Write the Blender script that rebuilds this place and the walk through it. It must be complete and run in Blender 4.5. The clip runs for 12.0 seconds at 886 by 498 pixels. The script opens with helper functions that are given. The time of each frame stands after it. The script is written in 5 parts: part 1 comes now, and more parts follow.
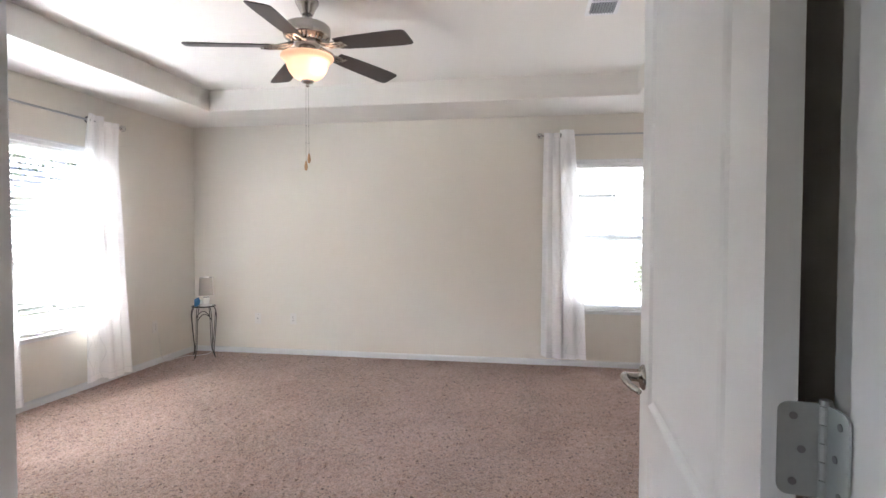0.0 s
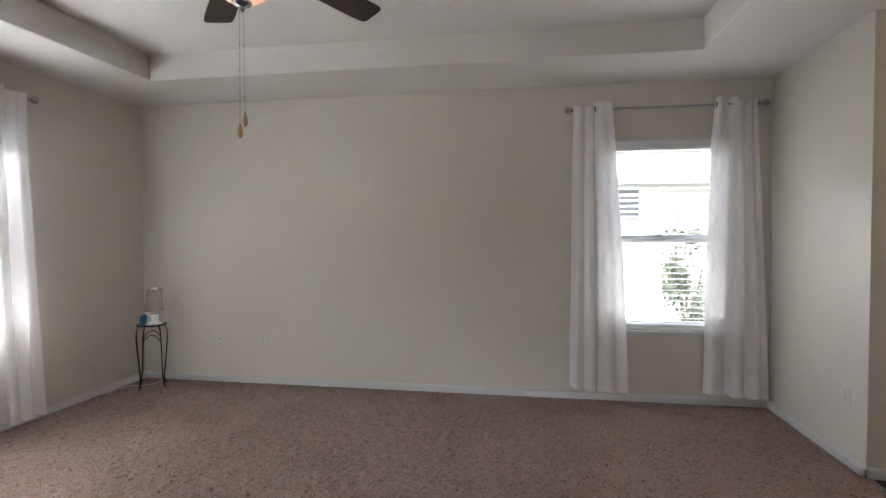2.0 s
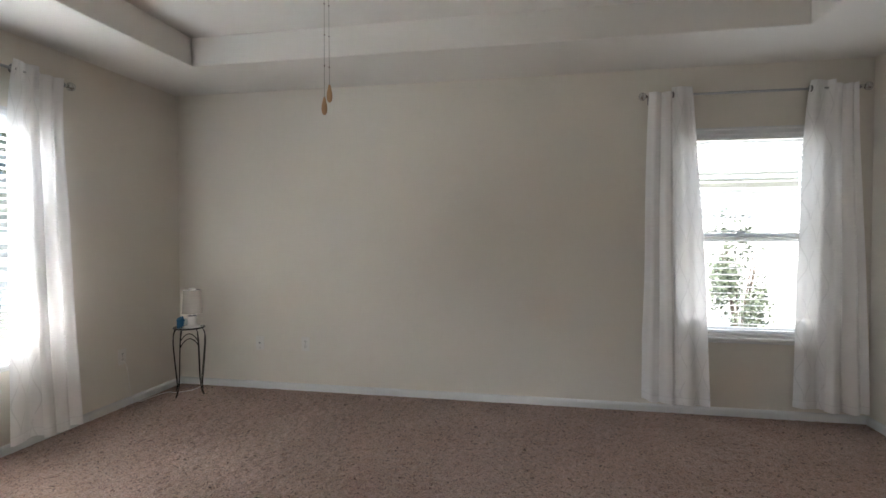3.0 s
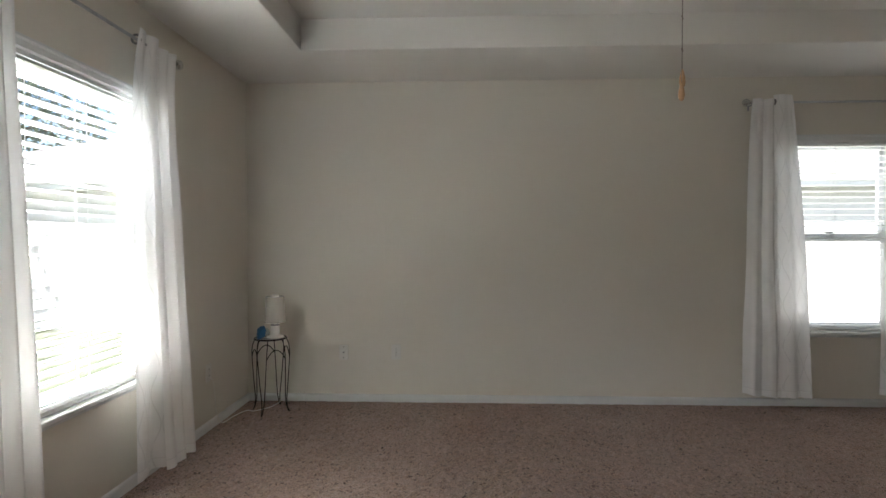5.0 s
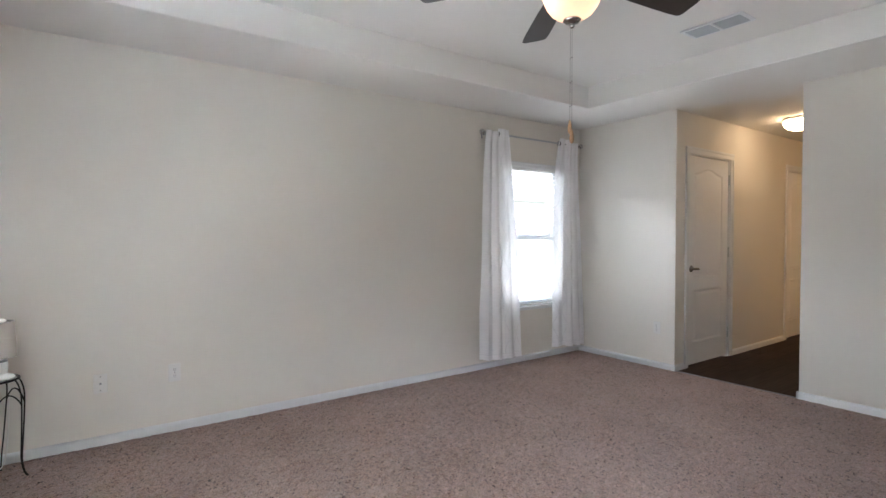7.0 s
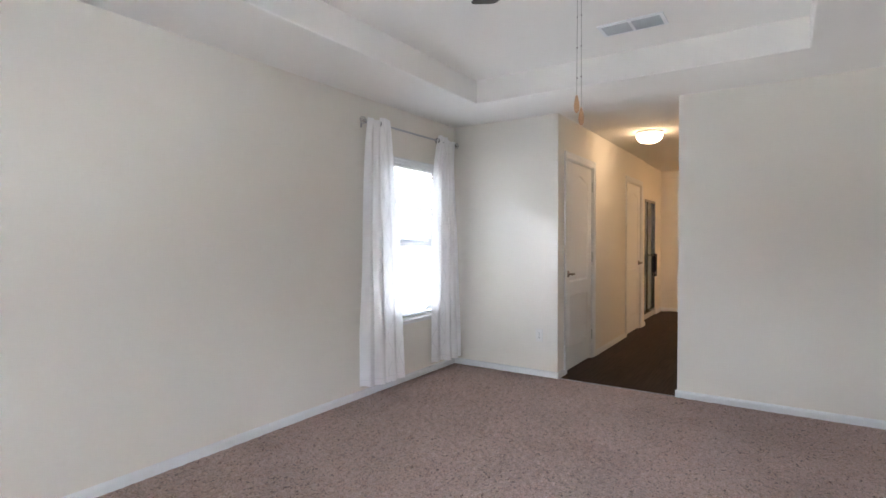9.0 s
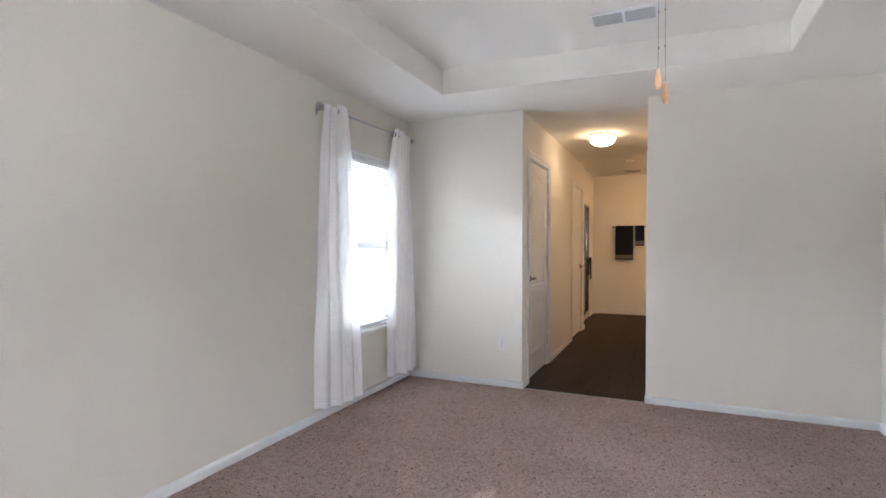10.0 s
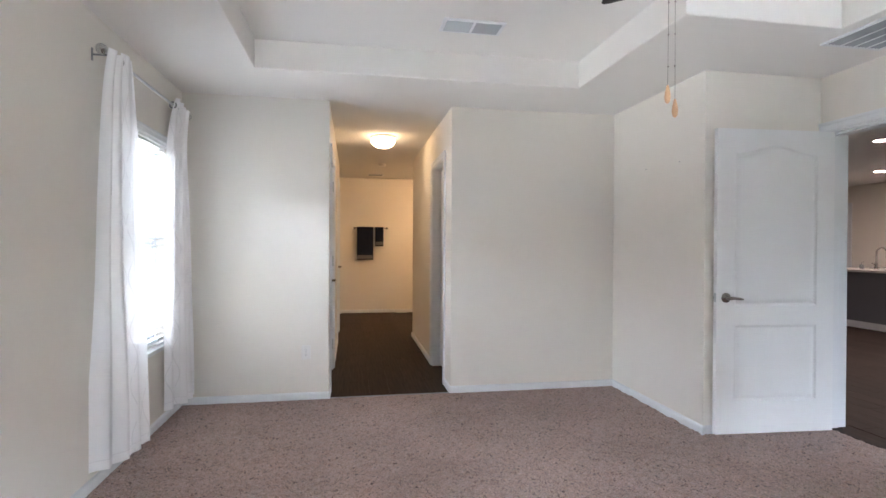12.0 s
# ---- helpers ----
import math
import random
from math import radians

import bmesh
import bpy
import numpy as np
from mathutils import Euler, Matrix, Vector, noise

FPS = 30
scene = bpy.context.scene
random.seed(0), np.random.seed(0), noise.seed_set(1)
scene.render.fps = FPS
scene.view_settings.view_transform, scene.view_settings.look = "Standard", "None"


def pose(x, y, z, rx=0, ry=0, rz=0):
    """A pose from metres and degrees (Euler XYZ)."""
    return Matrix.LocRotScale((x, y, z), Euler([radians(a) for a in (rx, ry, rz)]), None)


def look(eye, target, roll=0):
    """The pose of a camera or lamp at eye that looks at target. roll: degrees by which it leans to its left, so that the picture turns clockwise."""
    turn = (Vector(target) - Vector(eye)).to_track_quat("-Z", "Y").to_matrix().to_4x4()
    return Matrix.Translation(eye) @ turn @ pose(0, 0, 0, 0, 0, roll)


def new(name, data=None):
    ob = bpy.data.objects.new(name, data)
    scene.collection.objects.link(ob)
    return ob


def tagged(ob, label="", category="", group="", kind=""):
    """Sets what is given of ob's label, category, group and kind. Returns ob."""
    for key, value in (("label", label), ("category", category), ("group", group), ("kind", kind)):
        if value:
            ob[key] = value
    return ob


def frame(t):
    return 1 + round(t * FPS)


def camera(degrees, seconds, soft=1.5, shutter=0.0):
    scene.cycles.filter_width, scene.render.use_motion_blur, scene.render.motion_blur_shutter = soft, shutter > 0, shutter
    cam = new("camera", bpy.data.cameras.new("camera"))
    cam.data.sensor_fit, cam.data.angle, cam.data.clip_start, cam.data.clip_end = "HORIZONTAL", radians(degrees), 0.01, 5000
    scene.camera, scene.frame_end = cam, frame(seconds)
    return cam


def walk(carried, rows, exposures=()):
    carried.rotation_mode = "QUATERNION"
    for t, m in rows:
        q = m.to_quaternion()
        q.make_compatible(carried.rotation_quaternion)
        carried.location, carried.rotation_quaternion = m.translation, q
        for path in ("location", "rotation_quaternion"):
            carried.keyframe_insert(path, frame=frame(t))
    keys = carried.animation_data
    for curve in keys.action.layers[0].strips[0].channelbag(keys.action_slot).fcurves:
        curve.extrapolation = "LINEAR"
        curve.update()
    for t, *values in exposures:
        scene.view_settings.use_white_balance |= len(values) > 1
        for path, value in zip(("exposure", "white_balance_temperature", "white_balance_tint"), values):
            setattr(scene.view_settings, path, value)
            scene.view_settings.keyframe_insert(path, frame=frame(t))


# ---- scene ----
cam = camera(81.4, 12.0)
PATH = [
    (0, (-0.258, 0.434, 1.294), (-0.577, 2.408, 1.234), 0.1),
    (0.5, (-0.329, 0.733, 1.302), (-0.646, 2.707, 1.241), 0.2),
    (1, (-0.402, 0.962, 1.301), (-0.722, 2.935, 1.241), 0.0),
    (1.5, (-0.417, 1.214, 1.295), (-0.743, 3.186, 1.237), -0.0),
    (2, (-0.433, 1.445, 1.285), (-0.76, 3.417, 1.231), -0.1),
    (2.5, (-0.524, 1.63, 1.289), (-0.862, 3.601, 1.233), -0.1),
    (3, (-0.831, 1.689, 1.266), (-1.203, 3.653, 1.213), -0.0),
    (3.4, (-1.106, 1.69, 1.266), (-1.68, 3.605, 1.229), 0.5),
    (3.5, (-1.177, 1.68, 1.266), (-1.796, 3.582, 1.227), 0.1),
    (3.7, (-1.318, 1.655, 1.26), (-2.009, 3.532, 1.218), -0.1),
    (5.5, (-2.51, 1.691, 1.221), (-2.182, 3.664, 1.192), -0.1),
    (6, (-2.789, 1.746, 1.211), (-2.093, 3.62, 1.171), -0.1),
    (6.5, (-3.039, 1.797, 1.25), (-2.051, 3.536, 1.205), -0.1),
    (7, (-3.244, 1.838, 1.272), (-2.072, 3.457, 1.221), -0.1),
    (7.5, (-3.314, 1.989, 1.282), (-2.009, 3.505, 1.233), -0.1),
    (9.5, (-3.138, 2.998, 1.283), (-1.386, 3.963, 1.253), 0.0),
    (10, (-3.08, 3.268, 1.274), (-1.251, 4.076, 1.252), 0.1),
    (10.5, (-3.029, 3.539, 1.264), (-1.096, 4.051, 1.25), 0.2),
    (11, (-2.974, 3.801, 1.253), (-0.986, 4.02, 1.242), 0.2),
    (11.5, (-2.962, 4.01, 1.267), (-0.964, 3.929, 1.256), 0.3),
    (12, (-2.984, 4.274, 1.257), (-1.015, 3.924, 1.244), 0.3),
]
EXPOSURE = [(0.0, 3.12, 6060, 16), (0.5, 2.26, 6030, 16), (1.0, 2.02, 6180, 15), (2.5, 2.14, 6100, 14), (3.0, 2.05, 6180, 12), (3.5, 1.81, 6250, 11), (5.5, 1.66, 6350, 10), (6.0, 2.0, 6100, 11), (6.5, 2.22, 5850, 12), (7.0, 2.64, 5770, 13), (7.5, 2.93, 5720, 14), (9.5, 2.9, 5720, 14), (10.5, 3.05, 5720, 14), (12.0, 3.06, 5720, 14)]
walk(cam, [(t, look(eye, target, roll)) for t, eye, target, roll in PATH], EXPOSURE)

# ---- world, sun, daylight ----
SUN_EL, SUN_AZ = 50.0, 197.0  # degrees; azimuth clockwise from north (y)
world = bpy.data.worlds.new("sky")
scene.world = world
world.use_nodes = True
wn = world.node_tree.nodes
sky = wn.new("ShaderNodeTexSky")
sky.sky_type = "NISHITA"
sky.sun_disc = False
sky.sun_elevation, sky.sun_rotation = radians(SUN_EL), radians(SUN_AZ)
wn["Background"].inputs["Strength"].default_value = 0.11
world.node_tree.links.new(sky.outputs[0], wn["Background"].inputs["Color"])

sun_data = bpy.data.lights.new("sun", "SUN")
sun_data.energy, sun_data.angle, sun_data.color = 5.0, radians(0.5), (1.0, 0.95, 0.88)
sun = new("sun", sun_data)
sa, se = radians(SUN_AZ), radians(SUN_EL)
sun.matrix_world = look((30 * math.sin(sa) * math.cos(se), 30 * math.cos(sa) * math.cos(se), 30 * math.sin(se)), (0, 0, 0))


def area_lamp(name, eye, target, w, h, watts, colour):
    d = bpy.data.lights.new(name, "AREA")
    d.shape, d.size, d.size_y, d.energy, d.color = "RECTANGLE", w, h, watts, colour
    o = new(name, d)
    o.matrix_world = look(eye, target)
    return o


def point_lamp(name, at, watts, colour, radius):
    d = bpy.data.lights.new(name, "POINT")
    d.energy, d.color, d.shadow_soft_size = watts, colour, radius
    o = new(name, d)
    o.location = at
    return o


# Added area lamps out of sight beyond the windows, boosting the sky's own light
SKY_W, SKY_N, SKY_S = 630.0, 190.0, 110.0
GROUND_FILL_W, GROUND_FILL_N = 105.0, 62.0  # added lamps below the sills, standing in for light off the sunlit ground
area_lamp("daylight_west", (-6.75, 3.35, 3.48), (-3.85, 3.35, 1.25), 3.0, 0.9, SKY_W, (0.93, 0.97, 1.0))
area_lamp("ground_bounce_fill_west", (-4.55, 3.35, 0.15), (-2.4, 3.35, 2.4), 2.4, 0.6, GROUND_FILL_W, (1.0, 0.98, 0.92))
area_lamp("ground_bounce_fill_north", (0.56, 7.7, -0.22), (0.56, 5.6, 1.2), 2.0, 0.7, GROUND_FILL_N, (1.0, 0.98, 0.92))
# Added lamp beyond the unseen living room window, to brighten doorway and kitchen
area_lamp("living_daylight_fill", (-5.0, -2.3, 2.5), (-3.6, -2.3, 1.1), 2.0, 1.0, SKY_S, (0.93, 0.97, 1.0))
area_lamp("daylight_north", (-0.9, 9.9, 3.35), (0.1, 5.4, 1.25), 5.0, 0.8, SKY_N, (0.93, 0.97, 1.0))


# ---- materials ----
def material(name, colour, rough=0.6, metal=0.0, vary=0.06, big=1.5, fine=60.0, bump=0.05, dist=0.002, spec=0.5):
    """A surface with colour drift at a large and a small scale and a fine relief."""
    m = bpy.data.materials.new(name)
    m.use_nodes = True
    n, l = m.node_tree.nodes, m.node_tree.links
    b = n["Principled BSDF"]
    b.inputs["Roughness"].default_value, b.inputs["Metallic"].default_value = rough, metal
    b.inputs["Specular IOR Level"].default_value = spec
    pos = n.new("ShaderNodeNewGeometry")
    n1, n2 = n.new("ShaderNodeTexNoise"), n.new("ShaderNodeTexNoise")
    n1.inputs["Scale"].default_value, n1.inputs["Detail"].default_value = big, 4.0
    n2.inputs["Scale"].default_value, n2.inputs["Detail"].default_value = fine, 3.0
    l.new(pos.outputs["Position"], n1.inputs["Vector"])
    l.new(pos.outputs["Position"], n2.inputs["Vector"])
    mix = n.new("ShaderNodeMix")
    mix.data_type = "RGBA"
    lo = [max(c * (1 - vary), 0) for c in colour]
    hi = [min(c * (1 + vary), 1) for c in colour]
    mix.inputs[6].default_value, mix.inputs[7].default_value = (*lo, 1), (*hi, 1)
    avg = n.new("ShaderNodeMath")
    avg.operation = "ADD"
    half = n.new("ShaderNodeMath")
    half.operation = "MULTIPLY"
    half.inputs[1].default_value = 0.5
    l.new(n1.outputs["Fac"], avg.inputs[0])
    l.new(n2.outputs["Fac"], avg.inputs[1])
    l.new(avg.outputs[0], half.inputs[0])
    l.new(half.outputs[0], mix.inputs[0])
    l.new(mix.outputs[2], b.inputs["Base Color"])
    if bump:
        bp = n.new("ShaderNodeBump")
        bp.inputs["Strength"].default_value, bp.inputs["Distance"].default_value = bump, dist
        l.new(n2.outputs["Fac"], bp.inputs["Height"])
        l.new(bp.outputs["Normal"], b.inputs["Normal"])
    return m


def glow(name, colour, strength):
    m = bpy.data.materials.new(name)
    m.use_nodes = True
    b = m.node_tree.nodes["Principled BSDF"]
    b.inputs["Base Color"].default_value = (*colour, 1)
    b.inputs["Emission Color"].default_value = (*colour, 1)
    b.inputs["Emission Strength"].default_value = strength
    return m


def sheer(name, colour, clear, shine=0.35, pattern=False, hem=0.0):
    """Thin cloth: diffuse, translucent and partly see-through, with, if asked, an embroidered wave along its length and a stitched hem."""
    m = bpy.data.materials.new(name)
    m.use_nodes = True
    n, l = m.node_tree.nodes, m.node_tree.links
    n.remove(n["Principled BSDF"])
    out = n["Material Output"]
    dif, tra, see = n.new("ShaderNodeBsdfDiffuse"), n.new("ShaderNodeBsdfTranslucent"), n.new("ShaderNodeBsdfTransparent")
    dif.inputs["Color"].default_value = tra.inputs["Color"].default_value = (*colour, 1)
    cloth, full = n.new("ShaderNodeMixShader"), n.new("ShaderNodeMixShader")
    cloth.inputs[0].default_value = shine
    l.new(dif.outputs[0], cloth.inputs[1])
    l.new(tra.outputs[0], cloth.inputs[2])
    l.new(cloth.outputs[0], full.inputs[1])
    l.new(see.outputs[0], full.inputs[2])
    full.inputs[0].default_value = clear
    l.new(full.outputs[0], out.inputs["Surface"])
    def op(kind, a, b=None, c=None):
        q = n.new("ShaderNodeMath")
        q.operation = kind
        for k, v in enumerate((a, b, c)):
            if v is None:
                continue
            if isinstance(v, (int, float)):
                q.inputs[k].default_value = v
            else:
                l.new(v, q.inputs[k])
        return q.outputs[0]
    if hem:
        uv = n.new("ShaderNodeUVMap")
        sep = n.new("ShaderNodeSeparateXYZ")
        l.new(uv.outputs[0], sep.inputs[0])
        u, v = sep.outputs[0], sep.outputs[1]  # both in metres of cloth
        double = op("LESS_THAN", v, hem)  # the turned-up hem lets less light through
        seam = op("LESS_THAN", op("ABSOLUTE", op("SUBTRACT", v, hem)), 0.003)
        mark = op("MULTIPLY", seam, 0.7)
        if pattern:
            wave = op("MULTIPLY", op("SINE", op("MULTIPLY", v, 2 * math.pi / 0.30)), 0.035)
            cell = op("PINGPONG", op("ADD", u, 0.0), 0.075)
            line = op("ABSOLUTE", op("SUBTRACT", op("SUBTRACT", cell, 0.0375), op("MULTIPLY", wave, 0.9)))
            breaks = n.new("ShaderNodeTexNoise")
            breaks.inputs["Scale"].default_value = 7.0
            l.new(uv.outputs[0], breaks.inputs["Vector"])
            mark = op("MAXIMUM", mark, op("MULTIPLY", op("LESS_THAN", line, 0.0045), op("GREATER_THAN", breaks.outputs["Fac"], 0.43)))
        thick = op("MAXIMUM", mark, op("MULTIPLY", double, 0.6))
        l.new(op("MULTIPLY_ADD", thick, -clear * 0.9, clear), full.inputs[0])
        l.new(op("MULTIPLY_ADD", thick, -shine * 0.5, shine), cloth.inputs[0])
        thread = n.new("ShaderNodeMix")
        thread.data_type = "RGBA"
        thread.inputs[6].default_value, thread.inputs[7].default_value = (*colour, 1), (*[c * 0.86 for c in colour], 1)
        l.new(mark, thread.inputs[0])
        l.new(thread.outputs[2], dif.inputs["Color"])
    return m


def glass(name, tint=(1, 1, 1), rough=0.0, gloss=0.04):
    m = bpy.data.materials.new(name)
    m.use_nodes = True
    n, l = m.node_tree.nodes, m.node_tree.links
    n.remove(n["Principled BSDF"])
    see, gl, mix, fr = n.new("ShaderNodeBsdfTransparent"), n.new("ShaderNodeBsdfGlossy"), n.new("ShaderNodeMixShader"), n.new("ShaderNodeLayerWeight")
    see.inputs["Color"].default_value = (*tint, 1)
    gl.inputs["Roughness"].default_value = rough
    fr.inputs["Blend"].default_value = 0.5
    power, gain = n.new("ShaderNodeMath"), n.new("ShaderNodeMath")
    power.operation, gain.operation = "POWER", "MULTIPLY_ADD"
    power.inputs[1].default_value, gain.inputs[1].default_value, gain.inputs[2].default_value = 5.0, 0.7, gloss
    l.new(fr.outputs["Facing"], power.inputs[0])
    l.new(power.outputs[0], gain.inputs[0])
    l.new(gain.outputs[0], mix.inputs[0])
    l.new(see.outputs[0], mix.inputs[1])
    l.new(gl.outputs[0], mix.inputs[2])
    l.new(mix.outputs[0], n["Material Output"].inputs["Surface"])
    return m


def carpet_material():
    m = bpy.data.materials.new("carpet")
    m.use_nodes = True
    n, l = m.node_tree.nodes, m.node_tree.links
    b = n["Principled BSDF"]
    b.inputs["Roughness"].default_value, b.inputs["Specular IOR Level"].default_value = 0.95, 0.15
    b.inputs["Sheen Weight"].default_value, b.inputs["Sheen Roughness"].default_value = 0.25, 0.5
    pos = n.new("ShaderNodeNewGeometry")

    def noise_at(scale, detail, distort=0.0):
        t = n.new("ShaderNodeTexNoise")
        t.inputs["Scale"].default_value, t.inputs["Detail"].default_value, t.inputs["Distortion"].default_value = scale, detail, distort
        l.new(pos.outputs["Position"], t.inputs["Vector"])
        return t.outputs["Fac"]
    tan = n.new("ShaderNodeValToRGB")
    for k, (p, c) in enumerate(((0.32, (0.176, 0.110, 0.087)), (0.49, (0.354, 0.239, 0.194)), (0.66, (0.522, 0.375, 0.314)))):
        e = tan.color_ramp.elements[k] if k < 2 else tan.color_ramp.elements.new(p)
        e.position, e.color = p, (*c, 1)
    l.new(noise_at(70.0, 6.0, 2.0), tan.inputs[0])
    speck = n.new("ShaderNodeValToRGB")  # scattered dark tufts
    speck.color_ramp.elements[0].position, speck.color_ramp.elements[0].color = 0.32, (0.16, 0.12, 0.10, 1)
    speck.color_ramp.elements[1].position, speck.color_ramp.elements[1].color = 0.405, (1, 1, 1, 1)
    l.new(noise_at(60.0, 2.0, 1.0), speck.inputs[0])
    ramp = n.new("ShaderNodeMix")
    ramp.data_type, ramp.blend_type = "RGBA", "MULTIPLY"
    ramp.inputs[0].default_value = 1.0
    l.new(tan.outputs[0], ramp.inputs[6])
    l.new(speck.outputs[0], ramp.inputs[7])
    wide = n.new("ShaderNodeMix")
    wide.data_type, wide.blend_type = "RGBA", "MULTIPLY"
    wide.inputs[0].default_value = 1.0
    tone = n.new("ShaderNodeValToRGB")
    tone.color_ramp.elements[0].position, tone.color_ramp.elements[0].color = 0.3, (0.80, 0.78, 0.77, 1)
    tone.color_ramp.elements[1].position, tone.color_ramp.elements[1].color = 0.7, (1.0, 1.0, 1.0, 1)
    l.new(noise_at(2.2, 5.0, 0.6), tone.inputs[0])
    l.new(ramp.outputs[2], wide.inputs[6])
    l.new(tone.outputs[0], wide.inputs[7])
    l.new(wide.outputs[2], b.inputs["Base Color"])
    bp = n.new("ShaderNodeBump")
    bp.inputs["Strength"].default_value, bp.inputs["Distance"].default_value = 0.95, 0.012
    l.new(noise_at(120.0, 3.0, 0.8), bp.inputs["Height"])
    l.new(bp.outputs["Normal"], b.inputs["Normal"])
    return m


def plank_material():
    """Dark vinyl boards along x, with grain and board-to-board drift."""
    m = bpy.data.materials.new("dark_vinyl_boards")
    m.use_nodes = True
    n, l = m.node_tree.nodes, m.node_tree.links
    b = n["Principled BSDF"]
    b.inputs["Roughness"].default_value = 0.6
    b.inputs["Specular IOR Level"].default_value = 0.12
    pos, info = n.new("ShaderNodeNewGeometry"), n.new("ShaderNodeObjectInfo")
    stretch = n.new("ShaderNodeMapping")
    stretch.inputs["Scale"].default_value = (2.0, 38.0, 1.0)
    l.new(pos.outputs["Position"], stretch.inputs["Vector"])
    t = n.new("ShaderNodeTexNoise")
    t.inputs["Scale"].default_value, t.inputs["Detail"].default_value = 1.6, 6.0
    l.new(stretch.outputs[0], t.inputs["Vector"])
    ramp = n.new("ShaderNodeValToRGB")
    ramp.color_ramp.elements[0].position, ramp.color_ramp.elements[0].color = 0.3, (0.020, 0.013, 0.010, 1)
    ramp.color_ramp.elements[1].position, ramp.color_ramp.elements[1].color = 0.75, (0.052, 0.034, 0.026, 1)
    l.new(t.outputs["Fac"], ramp.inputs[0])
    hsv = n.new("ShaderNodeHueSaturation")
    val = n.new("ShaderNodeMapRange")
    val.inputs["To Min"].default_value, val.inputs["To Max"].default_value = 0.85, 1.15
    l.new(info.outputs["Random"], val.inputs["Value"])
    l.new(val.outputs[0], hsv.inputs["Value"])
    l.new(ramp.outputs[0], hsv.inputs["Color"])
    l.new(hsv.outputs[0], b.inputs["Base Color"])
    bp = n.new("ShaderNodeBump")
    bp.inputs["Strength"].default_value, bp.inputs["Distance"].default_value = 0.15, 0.001
    l.new(t.outputs["Fac"], bp.inputs["Height"])
    l.new(bp.outputs["Normal"], b.inputs["Normal"])
    return m


WALL = material("beige_wall_paint", (0.768, 0.728, 0.660), 0.75, vary=0.025, big=0.9, fine=170.0, bump=0.10, dist=0.0015, spec=0.25)
CEIL = material("ceiling_paint", (0.80, 0.775, 0.735), 0.85, vary=0.02, big=0.8, fine=140.0, bump=0.12, dist=0.002, spec=0.2)
TRIM = material("white_trim_paint", (0.745, 0.755, 0.76), 0.4, vary=0.02, big=3.0, fine=30.0, bump=0.03, dist=0.001, spec=0.4)
DOOR = material("white_door_paint", (0.79, 0.79, 0.785), 0.38, vary=0.02, big=2.0, fine=45.0, bump=0.05, dist=0.0008, spec=0.45)
VINYL = material("white_vinyl", (0.82, 0.83, 0.83), 0.35, vary=0.015, big=4.0, fine=40.0, bump=0.02)
SLAT = material("white_blind_slat", (0.84, 0.84, 0.82), 0.45, vary=0.02, big=3.0, fine=60.0, bump=0.03)
STEEL = material("brushed_nickel", (0.42, 0.40, 0.38), 0.22, 1.0, vary=0.06, big=4.0, fine=220.0, bump=0.04, dist=0.0005)
PEWTER = material("dark_nickel", (0.30, 0.30, 0.31), 0.35, 1.0, vary=0.08, big=5.0, fine=200.0, bump=0.04, dist=0.0005)
ZINC = material("zinc_hinge", (0.50, 0.53, 0.53), 0.42, 1.0, vary=0.10, big=14.0, fine=150.0, bump=0.08, dist=0.0005)
ROD = material("grey_rod_metal", (0.50, 0.51, 0.53), 0.4, 0.9, vary=0.06, big=5.0, fine=100.0, bump=0.03)
BLACK_IRON = material("black_wrought_iron", (0.022, 0.020, 0.019), 0.45, 0.5, vary=0.3, big=20.0, fine=180.0, bump=0.25, dist=0.001)
BLADE = material("dark_walnut_blade", (0.045, 0.033, 0.029), 0.42, vary=0.25, big=6.0, fine=60.0, bump=0.08, dist=0.0006)
PINE = material("turned_wood_pull", (0.55, 0.32, 0.17), 0.5, vary=0.15, big=30.0, fine=200.0, bump=0.05)
PLATE = material("white_plastic_plate", (0.765, 0.745, 0.71), 0.35, vary=0.015, big=8.0, fine=50.0, bump=0.02)
SLOT_SHADE = material("slot_shade", (0.03, 0.03, 0.03), 0.7, vary=0.1, bump=0.0)
DUCT_SHADE = material("duct_shade", (0.045, 0.047, 0.05), 0.7, vary=0.08, bump=0.0)
CERAMIC = material("white_glazed_ceramic", (0.80, 0.79, 0.76), 0.22, vary=0.02, big=20.0, fine=60.0, bump=0.02)
BLUE = material("blue_pouch", (0.035, 0.16, 0.36), 0.55, vary=0.18, big=25.0, fine=120.0, bump=0.2, dist=0.002)
TISSUE = material("pale_tissue", (0.66, 0.70, 0.70), 0.7, vary=0.08, big=40.0, fine=150.0, bump=0.3, dist=0.002)
NAVY = material("navy_towel", (0.012, 0.015, 0.028), 0.95, vary=0.35, big=12.0, fine=420.0, bump=0.8, dist=0.003, spec=0.1)
GREYBAND = material("grey_towel_band", (0.16, 0.15, 0.15), 0.95, vary=0.2, big=30.0, fine=400.0, bump=0.6, dist=0.002, spec=0.1)
CARPET = carpet_material()
PLANK = plank_material()
SHEER = sheer("white_sheer_cloth", (0.95, 0.94, 0.94), 0.02, 0.22, hem=0.05)
SHEER_WAVE = sheer("white_sheer_cloth_embroidered", (0.95, 0.945, 0.95), 0.032, 0.22, pattern=True, hem=0.05)
SHADE = sheer("beige_lamp_shade_cloth", (0.80, 0.75, 0.69), 0.60, 0.36)
BOWL = sheer("frosted_alabaster_glass", (0.90, 0.66, 0.53), 0.0, 0.75)
GLASS = glass("window_glass")
SHOWER_GLASS = glass("shower_glass", (0.80, 0.84, 0.83), 0.03)
